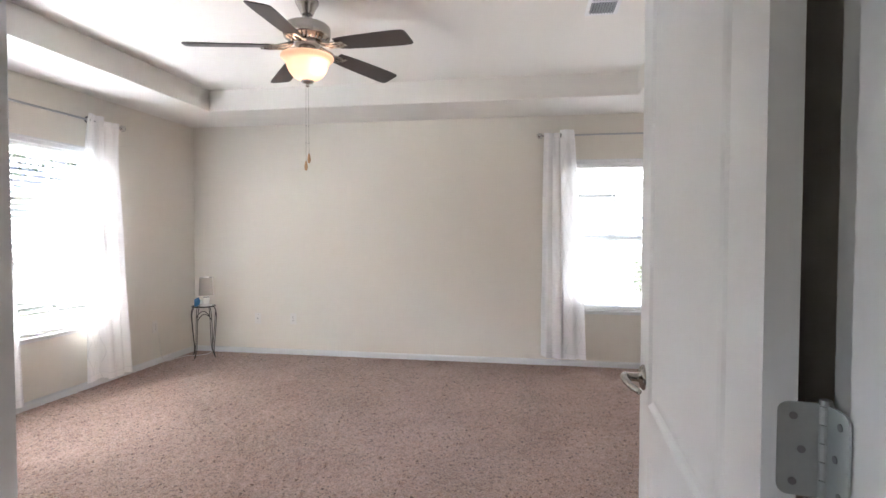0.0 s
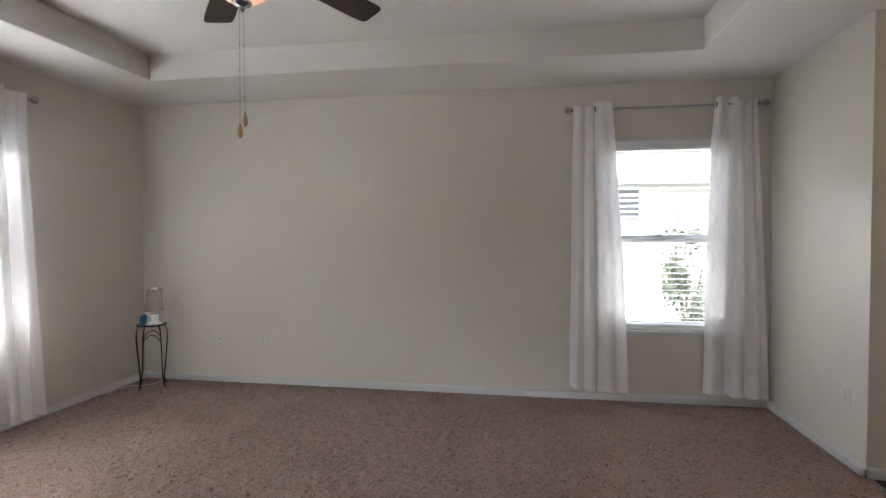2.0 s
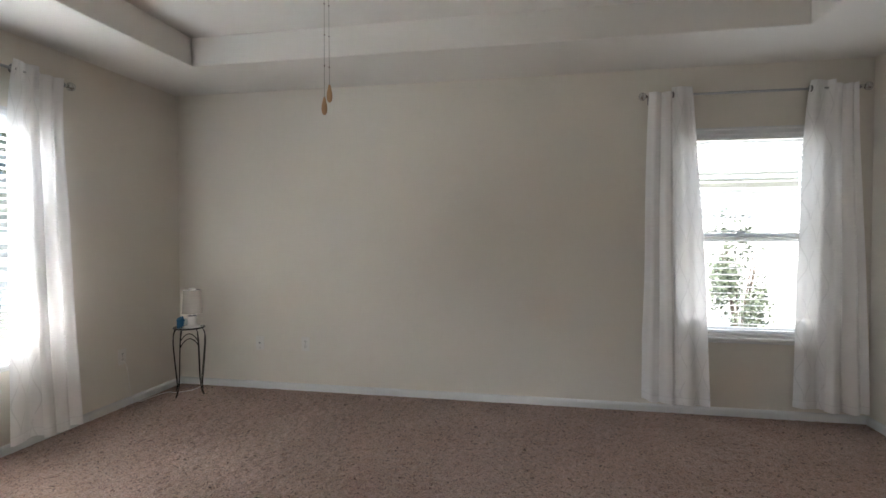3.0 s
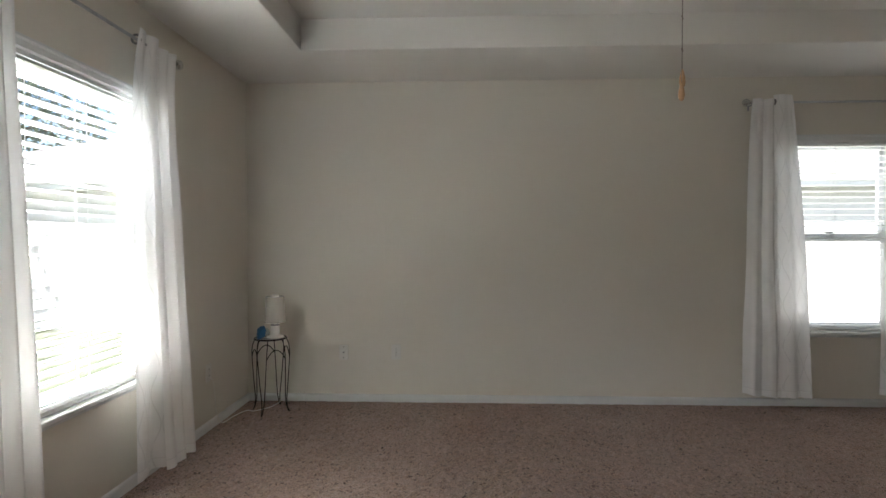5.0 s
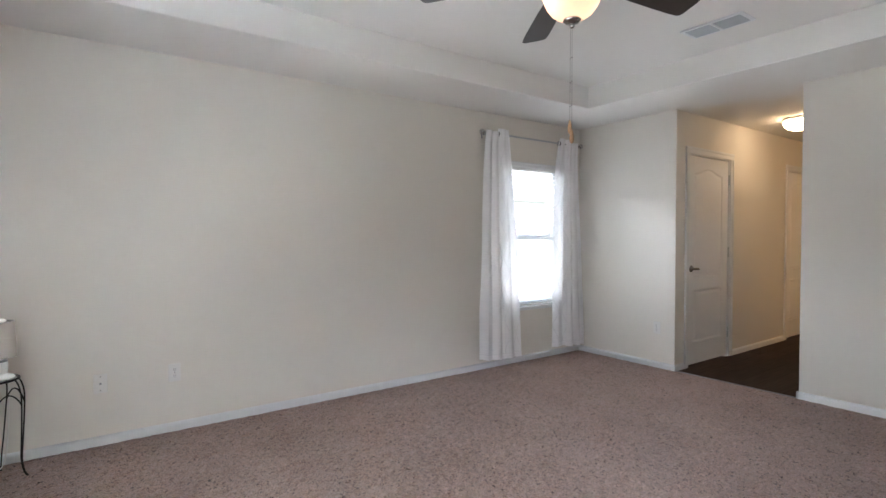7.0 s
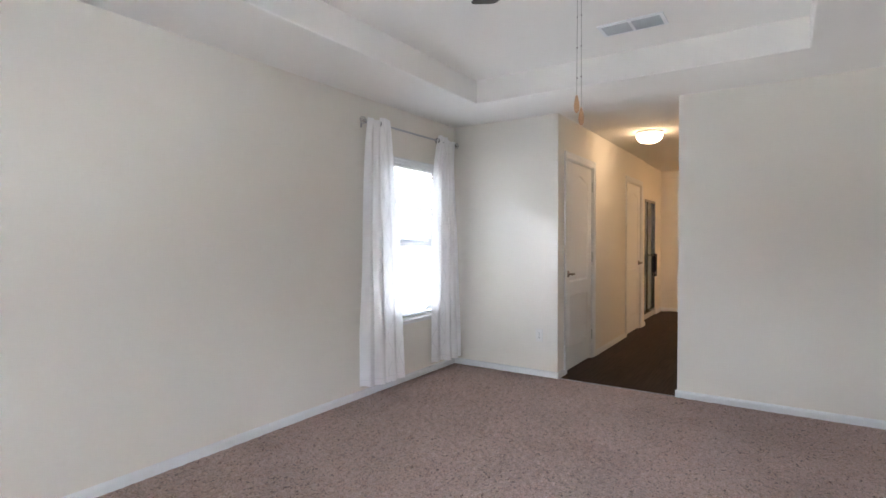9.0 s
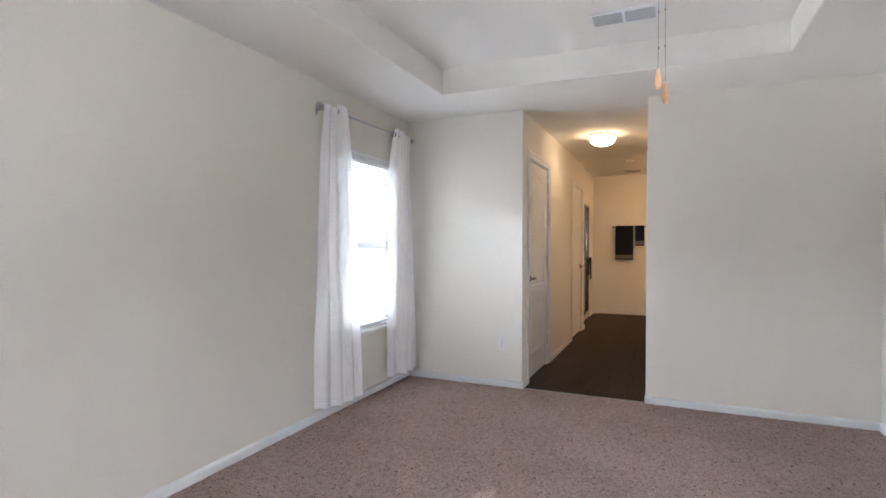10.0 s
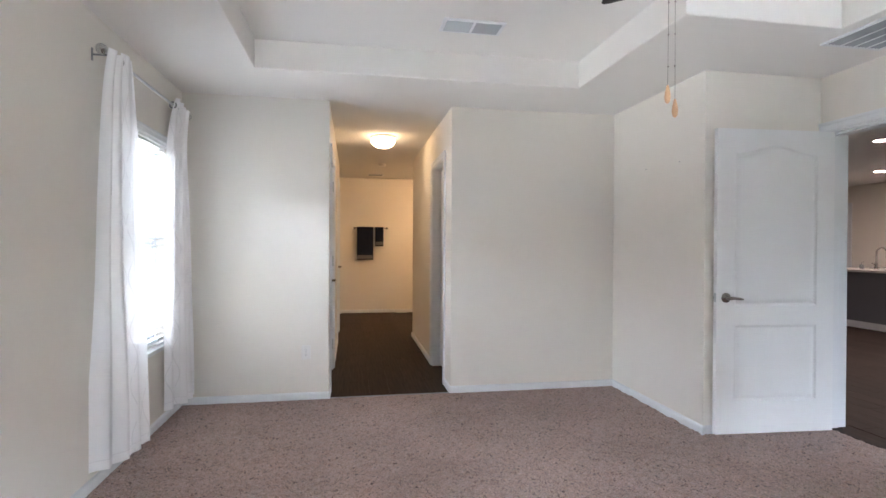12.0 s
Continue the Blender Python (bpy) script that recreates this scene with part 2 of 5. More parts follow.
CRYSTAL = glass("crystal_ball", (0.92, 0.93, 0.94), 0.05, 0.45)
CHROME = material("polished_chrome", (0.66, 0.66, 0.67), 0.14, 1.0, vary=0.05, big=8.0, fine=150.0, bump=0.02, dist=0.0005)
GRASS_M = material("lawn_grass", (0.115, 0.128, 0.085), 0.9, vary=0.4, big=0.6, fine=25.0, bump=0.5, dist=0.02, spec=0.1)
SIDING_N = material("white_lap_siding", (0.72, 0.71, 0.68), 0.6, vary=0.03, big=0.6, fine=30.0, bump=0.05)
SIDING_W = material("blue_grey_lap_siding", (0.36, 0.42, 0.52), 0.6, vary=0.04, big=0.6, fine=30.0, bump=0.05)
SHINGLE = material("grey_roof_shingle", (0.30, 0.29, 0.28), 0.9, vary=0.3, big=3.0, fine=40.0, bump=0.4, dist=0.01, spec=0.1)
BARK = material("tree_bark", (0.10, 0.075, 0.055), 0.9, vary=0.3, big=6.0, fine=40.0, bump=0.6, dist=0.02)
LEAF = material("green_leaves", (0.098, 0.12, 0.075), 0.6, vary=0.5, big=1.2, fine=9.0, bump=0.0)
LEAF2 = material("reddish_leaves", (0.16, 0.055, 0.035), 0.6, vary=0.5, big=1.2, fine=9.0, bump=0.0)
ISLAND = material("slate_grey_cabinet_paint", (0.17, 0.178, 0.20), 0.5, vary=0.05, big=2.0, fine=50.0, bump=0.03)
QUARTZ = material("pale_quartz_top", (0.62, 0.60, 0.57), 0.2, vary=0.06, big=9.0, fine=70.0, bump=0.0)

DOME = glow("lit_dome_glass", (1.0, 0.68, 0.36), 3.3)
BATH_DOME = glow("lit_bath_dome_glass", (1.0, 0.60, 0.27), 13.0)
DOWN = glow("lit_downlight_lens", (1.0, 0.72, 0.55), 110.0)
LOUVRE = material("grey_grille_louvre", (0.30, 0.315, 0.33), 0.5, vary=0.05, bump=0.0)
VENTGREY = material("grey_vent_slat", (0.42, 0.44, 0.46), 0.5, vary=0.05, bump=0.0)
PANE_DARK = material("grey_window_pane", (0.16, 0.165, 0.17), 0.08, vary=0.1, bump=0.0)
for sx, sy in ((-0.062, 0.030), (0.060, -0.034)):
    point_lamp("fan_bulb_light", (-1.520 + sx, 3.292 + sy, 2.262), 0.085, (1.0, 0.70, 0.45), 0.024)


# ---- building helpers ----
def mesh_of(name, bm, mats, smooth=False):
    me = bpy.data.meshes.new(name)
    bm.normal_update()
    if smooth:
        for f in bm.faces:
            f.smooth = True
    bm.to_mesh(me)
    bm.free()
    for m in (mats if isinstance(mats, (list, tuple)) else [mats]):
        me.materials.append(m)
    return me


def part(name, bm, mat, parent=None, label="", smooth=False, at=None):
    ob = new(name, mesh_of(name, bm, mat, smooth))
    if parent is not None:
        ob.parent = parent
    if at is not None:
        ob.matrix_basis = at
    if label:
        ob["label"] = label
    return ob


def thing(name, at, label, category, group="", kind=""):
    ob = new(name)
    ob.empty_display_size = 0.1
    ob.matrix_basis = at if isinstance(at, Matrix) else pose(*at)
    return tagged(ob, label, category, group, kind)


def structure(name, bm, mat, label, category, smooth=False):
    return tagged(part(name, bm, mat, None, "", smooth), label, category, "", "structure")


def box(bm, x0, y0, z0, x1, y1, z1, bevel=0.0, seg=2):
    r = bmesh.ops.create_cube(bm, size=1.0)
    for v in r["verts"]:
        v.co = Vector(((x0 + x1) / 2 + v.co.x * (x1 - x0), (y0 + y1) / 2 + v.co.y * (y1 - y0), (z0 + z1) / 2 + v.co.z * (z1 - z0)))
    if bevel:
        edges = list({e for v in r["verts"] for e in v.link_edges})
        bmesh.ops.bevel(bm, geom=edges, offset=bevel, segments=seg, affect="EDGES", profile=0.5)
    return bm


def boxes(*specs):
    bm = bmesh.new()
    for s in specs:
        box(bm, *s)
    return bm


def lathe(profile, seg=32, bm=None, centre=(0, 0)):
    """Revolves (radius, z) pairs round z."""
    bm = bm or bmesh.new()
    rings = []
    for r, z in profile:
        if r < 1e-6:
            rings.append([bm.verts.new((centre[0], centre[1], z))])
        else:
            rings.append([bm.verts.new((centre[0] + r * math.cos(2 * math.pi * k / seg), centre[1] + r * math.sin(2 * math.pi * k / seg), z)) for k in range(seg)])
    for a, b in zip(rings, rings[1:]):
        for k in range(seg):
            k2 = (k + 1) % seg
            if len(a) == 1 and len(b) == 1:
                continue
            if len(a) == 1:
                bm.faces.new((a[0], b[k2], b[k]))
            elif len(b) == 1:
                bm.faces.new((a[k], a[k2], b[0]))
            else:
                bm.faces.new((a[k], a[k2], b[k2], b[k]))
    return bm


def tube(points, radius, seg=8, bm=None, ends=True):
    """A round bar along points; radius may be one number or one for each point."""
    bm = bm or bmesh.new()
    pts = [Vector(p) for p in points]
    rad = radius if isinstance(radius, (list, tuple)) else [radius] * len(pts)
    rings, up = [], None
    for k, p in enumerate(pts):
        d = (pts[min(k + 1, len(pts) - 1)] - pts[max(k - 1, 0)]).normalized()
        if up is None:
            up = d.orthogonal().normalized()
        up = (up - d * up.dot(d)).normalized()
        side = d.cross(up)
        rings.append([bm.verts.new(p + rad[k] * (math.cos(2 * math.pi * j / seg) * up + math.sin(2 * math.pi * j / seg) * side)) for j in range(seg)])
    for a, b in zip(rings, rings[1:]):
        for j in range(seg):
            bm.faces.new((a[j], a[(j + 1) % seg], b[(j + 1) % seg], b[j]))
    if ends:
        bm.faces.new(rings[0][::-1])
        bm.faces.new(rings[-1])
    return bm


def spline(points, steps=6):
    """Points on a smooth line through the given ones."""
    p = [Vector(q) for q in points]
    p = [2 * p[0] - p[1]] + p + [2 * p[-1] - p[-2]]
    out = []
    for k in range(1, len(p) - 2):
        for s in range(steps):
            t = s / steps
            a, b, c, d = p[k - 1], p[k], p[k + 1], p[k + 2]
            out.append(0.5 * (2 * b + (c - a) * t + (2 * a - 5 * b + 4 * c - d) * t * t + (3 * b - a - 3 * c + d) * t ** 3))
    return out + [p[-2]]


def slab_with_holes(axis, near, far, u0, u1, z0, z1, holes):
    """A wall: axis 'x' or 'y' is its normal, from near to far; holes are (u0, u1, z0, z1) cut right through it."""
    us = sorted({u0, u1, *[h[0] for h in holes], *[h[1] for h in holes]})
    zs = sorted({z0, z1, *[h[2] for h in holes], *[h[3] for h in holes]})
    solid = {}
    for i in range(len(us) - 1):
        for j in range(len(zs) - 1):
            u, z = (us[i] + us[i + 1]) / 2, (zs[j] + zs[j + 1]) / 2
            solid[i, j] = not any(h[0] < u < h[1] and h[2] < z < h[3] for h in holes)
    bm = bmesh.new()
    memo = {}

    def vert(w, u, z):
        k = (round(w, 5), round(u, 5), round(z, 5))
        if k not in memo:
            memo[k] = bm.verts.new((w, u, z) if axis == "x" else (u, w, z))
        return memo[k]
    for (i, j), s in solid.items():
        if not s:
            continue
        a, b, c, d = us[i], us[i + 1], zs[j], zs[j + 1]
        bm.faces.new([vert(near, a, c), vert(near, b, c), vert(near, b, d), vert(near, a, d)])
        bm.faces.new([vert(far, a, c), vert(far, a, d), vert(far, b, d), vert(far, b, c)])
        for (di, dj), (p, q) in {(-1, 0): ((a, c), (a, d)), (1, 0): ((b, d), (b, c)), (0, -1): ((b, c), (a, c)), (0, 1): ((a, d), (b, d))}.items():
            if not solid.get((i + di, j + dj), False):
                bm.faces.new([vert(near, *p), vert(near, *q), vert(far, *q), vert(far, *p)])
    bmesh.ops.recalc_face_normals(bm, faces=bm.faces)
    return bm


# ---- the plan (metres) ----
XW, XE, YN, YSE, XJ, YS = -3.855, 1.327, 5.58, 1.945, 0.108, 1.045
CEIL_Z, TRAY_Z = 2.44, 2.636
T0, T1, T2, T3, T4, TJX = -3.223, 0.642, 4.918, 2.605, 1.672, -0.615  # tray edges: west, east, north, south, alcove south, alcove east
HN, HS = 4.455, 3.437  # hall faces north and south
WIN_N = (0.10, 1.02, 0.525, 1.985)
WIN_W = ((2.33, 3.24, 0.495, 1.975), (3.45, 4.36, 0.495, 1.975))
DOOR_H = 2.06
OPEN_E = (-0.98, 0.086)  # entry doorway

# floors
bm = boxes((XW - 0.14, 0.98, -0.12, XE, YN + 0.14, -0.012))
structure("floor", bm, CARPET, "beige speckled carpeted bedroom floor base", "floor")
cell, nx, ny = 0.013, 398, 350
gx, gy = np.meshgrid(XW + np.arange(nx + 1) * (XE - XW) / nx, 1.0 + np.arange(ny + 1) * (YN - 1.0) / ny, indexing="ij")
rng = np.random.default_rng(4)
soft = rng.normal(0, 1, gx.shape)
soft = (soft + np.roll(soft, 1, 0) + np.roll(soft, 1, 1) + np.roll(soft, (1, 1), (0, 1))) / 4
gz = np.clip(0.0015 + 0.0068 * soft, -0.008, 0.012)
jit = rng.uniform(-0.35, 0.35, (2, *gx.shape)) * cell
inside = (slice(1, -1), slice(1, -1))
gz *= np.clip(np.minimum(np.minimum(gx - XW, XE - gx), YN - gy) / 0.05, 0.05, 1.0)
gx[inside] += jit[0][inside]
gy[inside] += jit[1][inside]
idx = np.arange((nx + 1) * (ny + 1)).reshape(nx + 1, ny + 1)
quads = np.stack([idx[:-1, :-1], idx[1:, :-1], idx[1:, 1:], idx[:-1, 1:]], -1).reshape(-1, 4)
pile = bpy.data.meshes.new("carpet_pile")
pile.from_pydata(np.stack([gx, gy, gz], -1).reshape(-1, 3).tolist(), [], quads.tolist())
pile.materials.append(CARPET)
pile.polygons.foreach_set("use_smooth", [True] * len(pile.polygons))
tagged(new("carpet_pile", pile), "beige and brown speckled cut pile carpet", "carpet", "", "stuff")

# walls
structure("wall_north", slab_with_holes("y", YN, YN + 0.15, XW - 0.15, XE + 0.115, 0, 2.8, [WIN_N]), WALL, "beige painted wall with one curtained window", "wall")
structure("wall_west", slab_with_holes("x", XW, XW - 0.15, 0.93, YN, 0, 2.8, list(WIN_W)), WALL, "beige painted wall with two curtained windows", "wall")
structure("wall_east_1", slab_with_holes("x", XE, XE + 0.115, HN, YN, 0, 2.8, []), WALL, "narrow beige painted wall beside the hall", "wall")
structure("wall_east_2", slab_with_holes("x", XE, XE + 0.115, YSE - 0.115, HS, 0, 2.8, []), WALL, "beige painted wall beside the hall", "wall")
structure("wall_south_1", slab_with_holes("y", YSE, YSE - 0.115, XJ, XE, 0, 2.8, []), WALL, "beige painted wall with two nail holes", "wall")
structure("wall_south_2", slab_with_holes("x", XJ, XJ + 0.115, YS, YSE - 0.115, 0, 2.8, []), WALL, "short beige painted return wall behind the door", "wall")
structure("wall_south_3", slab_with_holes("y", YS, YS - 0.19, XW, 8.6, 0, 2.8, [(OPEN_E[0], OPEN_E[1], -0.01, DOOR_H)]), WALL, "beige painted wall with the bedroom doorway", "wall")
D1 = (1.545, 2.36)
D2 = (3.80, 4.61)
D3 = (1.66, 2.36)
structure("wall_hall_north", slab_with_holes("y", HN, HN + 0.115, XE + 0.115, 4.85, 0, 2.8, [(*D1, -0.01, DOOR_H), (*D2, -0.01, DOOR_H)]), WALL, "beige hall wall with two white doors", "wall")
structure("wall_hall_south", slab_with_holes("y", HS, HS - 0.13, XE + 0.115, 4.11, 0, 2.8, [(*D3, -0.01, DOOR_H)]), WALL, "beige hall wall with a recessed door", "wall")
structure("wall_bath_west", slab_with_holes("x", 4.11, 3.99, 1.8, HS - 0.13, 0, 2.8, []), WALL, "beige bathroom wall", "wall")
structure("wall_bath_north", slab_with_holes("y", 4.575, 4.69, 4.85, 6.72, 0, 2.8, [(5.25, 6.22, 0.08, 1.93)]), WALL, "beige bathroom wall round the shower", "wall")
structure("wall_bath_east", slab_with_holes("x", 6.72, 6.84, 1.8, 4.69, 0, 2.8, []), WALL, "beige bathroom wall with a towel bar", "wall")
structure("wall_bath_south", slab_with_holes("y", 1.8, 1.68, 3.99, 6.84, 0, 2.8, []), WALL, "beige bathroom wall", "wall")
# Two walls out of view, added to stop sky light leaking past the hall doors
structure("wall_outer_north", slab_with_holes("y", YN, YN + 0.15, XE + 0.115, 6.99, 0, 2.8, []), WALL, "unseen outer wall added to keep sky light out", "wall")
structure("wall_outer_east", slab_with_holes("x", 6.84, 6.99, 1.045, YN, 0, 2.8, []), WALL, "unseen outer wall added to keep sky light out", "wall")
structure("wall_kitchen_south", slab_with_holes("y", -5.2, -5.35, -4.0, 8.6, 0, 2.8, []), WALL, "warm beige kitchen wall", "wall")
structure("wall_kitchen_east", slab_with_holes("x", 8.6, 8.75, -5.35, 1.045, 0, 2.8, []), WALL, "beige kitchen wall", "wall")
structure("wall_kitchen_west", slab_with_holes("x", -3.855, -4.005, -5.35, 0.915, 0, 2.8, [(-3.2, -1.4, 0.5, 2.0)]), WALL, "beige living room wall", "wall")


# ceilings: one mesh with the raised tray
def tray_ceiling():
    xs = [XW - 0.15, T0, TJX, T1, XE + 0.05]
    ys = [YS - 0.06, T4, T3, T2, YN + 0.1]

    def height(i, j):
        if not (0 <= i < 4 and 0 <= j < 4):
            return CEIL_Z
        x, y = (xs[i] + xs[i + 1]) / 2, (ys[j] + ys[j + 1]) / 2
        tray = T0 < x < T1 and T3 < y < T2 or T0 < x < TJX and T4 < y < T2
        return TRAY_Z if tray else CEIL_Z
    b = bmesh.new()
    memo = {}

    def v(x, y, z):
        if (x, y, z) not in memo:
            memo[x, y, z] = b.verts.new((x, y, z))
        return memo[x, y, z]
    for i in range(4):
        for j in range(4):
            h = height(i, j)
            b.faces.new([v(xs[i], ys[j], h), v(xs[i], ys[j + 1], h), v(xs[i + 1], ys[j + 1], h), v(xs[i + 1], ys[j], h)])
            for (di, dj), (p, q) in {(1, 0): ((xs[i + 1], ys[j]), (xs[i + 1], ys[j + 1])), (-1, 0): ((xs[i], ys[j + 1]), (xs[i], ys[j])),
                                     (0, 1): ((xs[i + 1], ys[j + 1]), (xs[i], ys[j + 1])), (0, -1): ((xs[i], ys[j]), (xs[i + 1], ys[j]))}.items():
                h2 = height(i + di, j + dj)
                if h > h2 and 0 <= i + di < 4 and 0 <= j + dj < 4:
                    b.faces.new([v(*p, h), v(*p, h2), v(*q, h2), v(*q, h)])
    bmesh.ops.recalc_face_normals(b, faces=b.faces)
    rim = [e for e in b.edges if len(e.link_faces) == 2 and e.calc_face_angle(0) > 0.5 and all(abs(w.co.z - CEIL_Z) < 1e-4 for w in e.verts)]
    bmesh.ops.bevel(b, geom=rim, offset=0.008, segments=2, affect="EDGES", profile=0.5)
    return b


structure("ceiling", tray_ceiling(), CEIL, "pale ceiling with a raised rectangular tray", "ceiling")
bm = bmesh.new()
lo = [bm.verts.new((x, y, CEIL_Z)) for x, y in ((XE + 0.05, HS - 0.2), (XE + 0.05, HN + 0.2), (4.86, HN + 0.2), (4.86, HN), (4.11, HS), (4.11, HS - 0.2))]
hi = [bm.verts.new((v.co.x, v.co.y, 2.50)) for v in lo]
bm.faces.new(lo)
bm.faces.new(hi[::-1])
for k in range(6):
    bm.faces.new([lo[k], lo[(k + 1) % 6], hi[(k + 1) % 6], hi[k]])
bmesh.ops.recalc_face_normals(bm, faces=bm.faces)
structure("ceiling_hall", bm, CEIL, "pale hall ceiling", "ceiling")
structure("ceiling_bath", boxes((3.9, 1.7, 2.505, 6.9, 4.75, 2.56)), CEIL, "pale bathroom ceiling", "ceiling")
structure("ceiling_kitchen", boxes((-4.0, -6.75, CEIL_Z, 8.75, 0.98, 2.5)), CEIL, "pale kitchen ceiling with downlights", "ceiling")
# Plain cover, never in view, added to block sun and sky light
structure("roof", boxes((-4.4, -7.2, 2.80, 9.2, 6.1, 2.95)), SHINGLE, "unseen roof slab added to shut out sun and sky", "roof")


# baseboards
def baseboard(a, b, side, name="baseboard", mat=TRIM):
    """A board 58 mm high above the carpet along the wall from a to b; side is the unit normal into the room."""
    a, b, s = Vector((*a, 0)), Vector((*b, 0)), Vector((*side, 0))
    prof = ((0.0, -0.01), (0.014, -0.01), (0.014, 0.040), (0.011, 0.049), (0.006, 0.055), (0.0, 0.058))
    bm = bmesh.new()
    ends = [[bm.verts.new(p + s * o + Vector((0, 0, z))) for o, z in prof] for p in (a, b)]
    for k in range(len(prof) - 1):
        bm.faces.new((ends[0][k], ends[0][k + 1], ends[1][k + 1], ends[1][k]))
    bm.faces.new(ends[0])
    bm.faces.new(ends[1][::-1])
    bmesh.ops.recalc_face_normals(bm, faces=bm.faces)
    return structure(name, bm, mat, "white painted wooden baseboard", "baseboard")


for a, b, s in (((XW, YN), (XE, YN), (0, -1)), ((XW, YS), (XW, YN), (1, 0)), ((XE, HN - 0.014), (XE, YN), (-1, 0)), ((XE, YSE), (XE, HS + 0.014), (-1, 0)),
                ((XJ - 0.014, YSE), (XE, YSE), (0, 1)), ((XJ, YS), (XJ, YSE + 0.014), (-1, 0)), ((XW, YS), (OPEN_E[0] - 0.07, YS), (0, 1)),
                ((XE - 0.014, HN), (D1[0] - 0.065, HN), (0, -1)), ((D1[1] + 0.065, HN), (D2[0] - 0.065, HN), (0, -1)), ((D2[1] + 0.065, HN), (4.864, HN), (0, -1)),
                ((XE - 0.014, HS), (D3[0] - 0.065, HS), (0, 1)), ((D3[1] + 0.065, HS), (4.124, HS), (0, 1)), ((4.85, HN - 0.014), (4.85, 4.575), (1, 0)),
                ((4.85, 4.575), (5.22, 4.575), (0, -1)), ((6.25, 4.575), (6.72, 4.575), (0, -1)), ((6.72, 1.8), (6.72, 4.575), (-1, 0)), ((4.11, 1.8), (4.11, HS + 0.014), (1, 0))):
    baseboard(a, b, s)


# ---- windows ----
def window(name, at, hole, label):
    """A white single-hung window in its opening; x along the wall, y outwards, z up from the floor."""
    w, z0, z1 = hole[1] - hole[0], hole[2], hole[3]
    zm = 1.262
    root = thing(name, at, label, "window", "", "structure")
    b = boxes((0, 0.075, z0, 0.04, 0.14, z1), (w - 0.04, 0.075, z0, w, 0.14, z1), (0.04, 0.075, z1 - 0.04, w - 0.04, 0.14, z1), (0.04, 0.075, z0, w - 0.04, 0.14, z0 + 0.045))
    part("window_frame", b, VINYL, root)
    for tag, a, c, y in (("upper_sash", zm - 0.02, z1 - 0.04, 0.11), ("lower_sash", z0 + 0.045, zm + 0.022, 0.082)):
        s = 0.034
        b = boxes((0.04, y, a, 0.04 + s, y + 0.024, c), (w - 0.04 - s, y, a, w - 0.04, y + 0.024, c), (0.04 + s, y, a, w - 0.04 - s, y + 0.024, a + 0.042), (0.04 + s, y, c - (s if tag == "upper_sash" else 0.062), w - 0.04 - s, y + 0.024, c))
        sash = part(tag, b, VINYL, root)
        p = part("pane", boxes((0.07, y + 0.010, a + 0.03, w - 0.07, y + 0.014, c - 0.02)), GLASS, sash)
        p.visible_shadow = False
    b = bmesh.new()
    box(b, w / 2 - 0.03, 0.070, zm + 0.018, w / 2 + 0.03, 0.084, zm + 0.03, 0.003)
    box(b, w / 2 - 0.012, 0.062, zm + 0.026, w / 2 + 0.02, 0.074, zm + 0.036, 0.003)
    part("sash_lock", b, VINYL, root)
    b = bmesh.new()
    box(b, -0.03, -0.028, z0 + 0.004, w + 0.03, 0.002, z0 + 0.030, 0.006)
    box(b, 0.002, 0.0, z0 + 0.004, w - 0.002, 0.076, z0 + 0.030)
    part("window_sill", b, TRIM, root)
    part("apron", box(bmesh.new(), -0.015, -0.012, z0 - 0.010, w + 0.015, -0.001, z0 + 0.003, 0.003), TRIM, root)
    return root


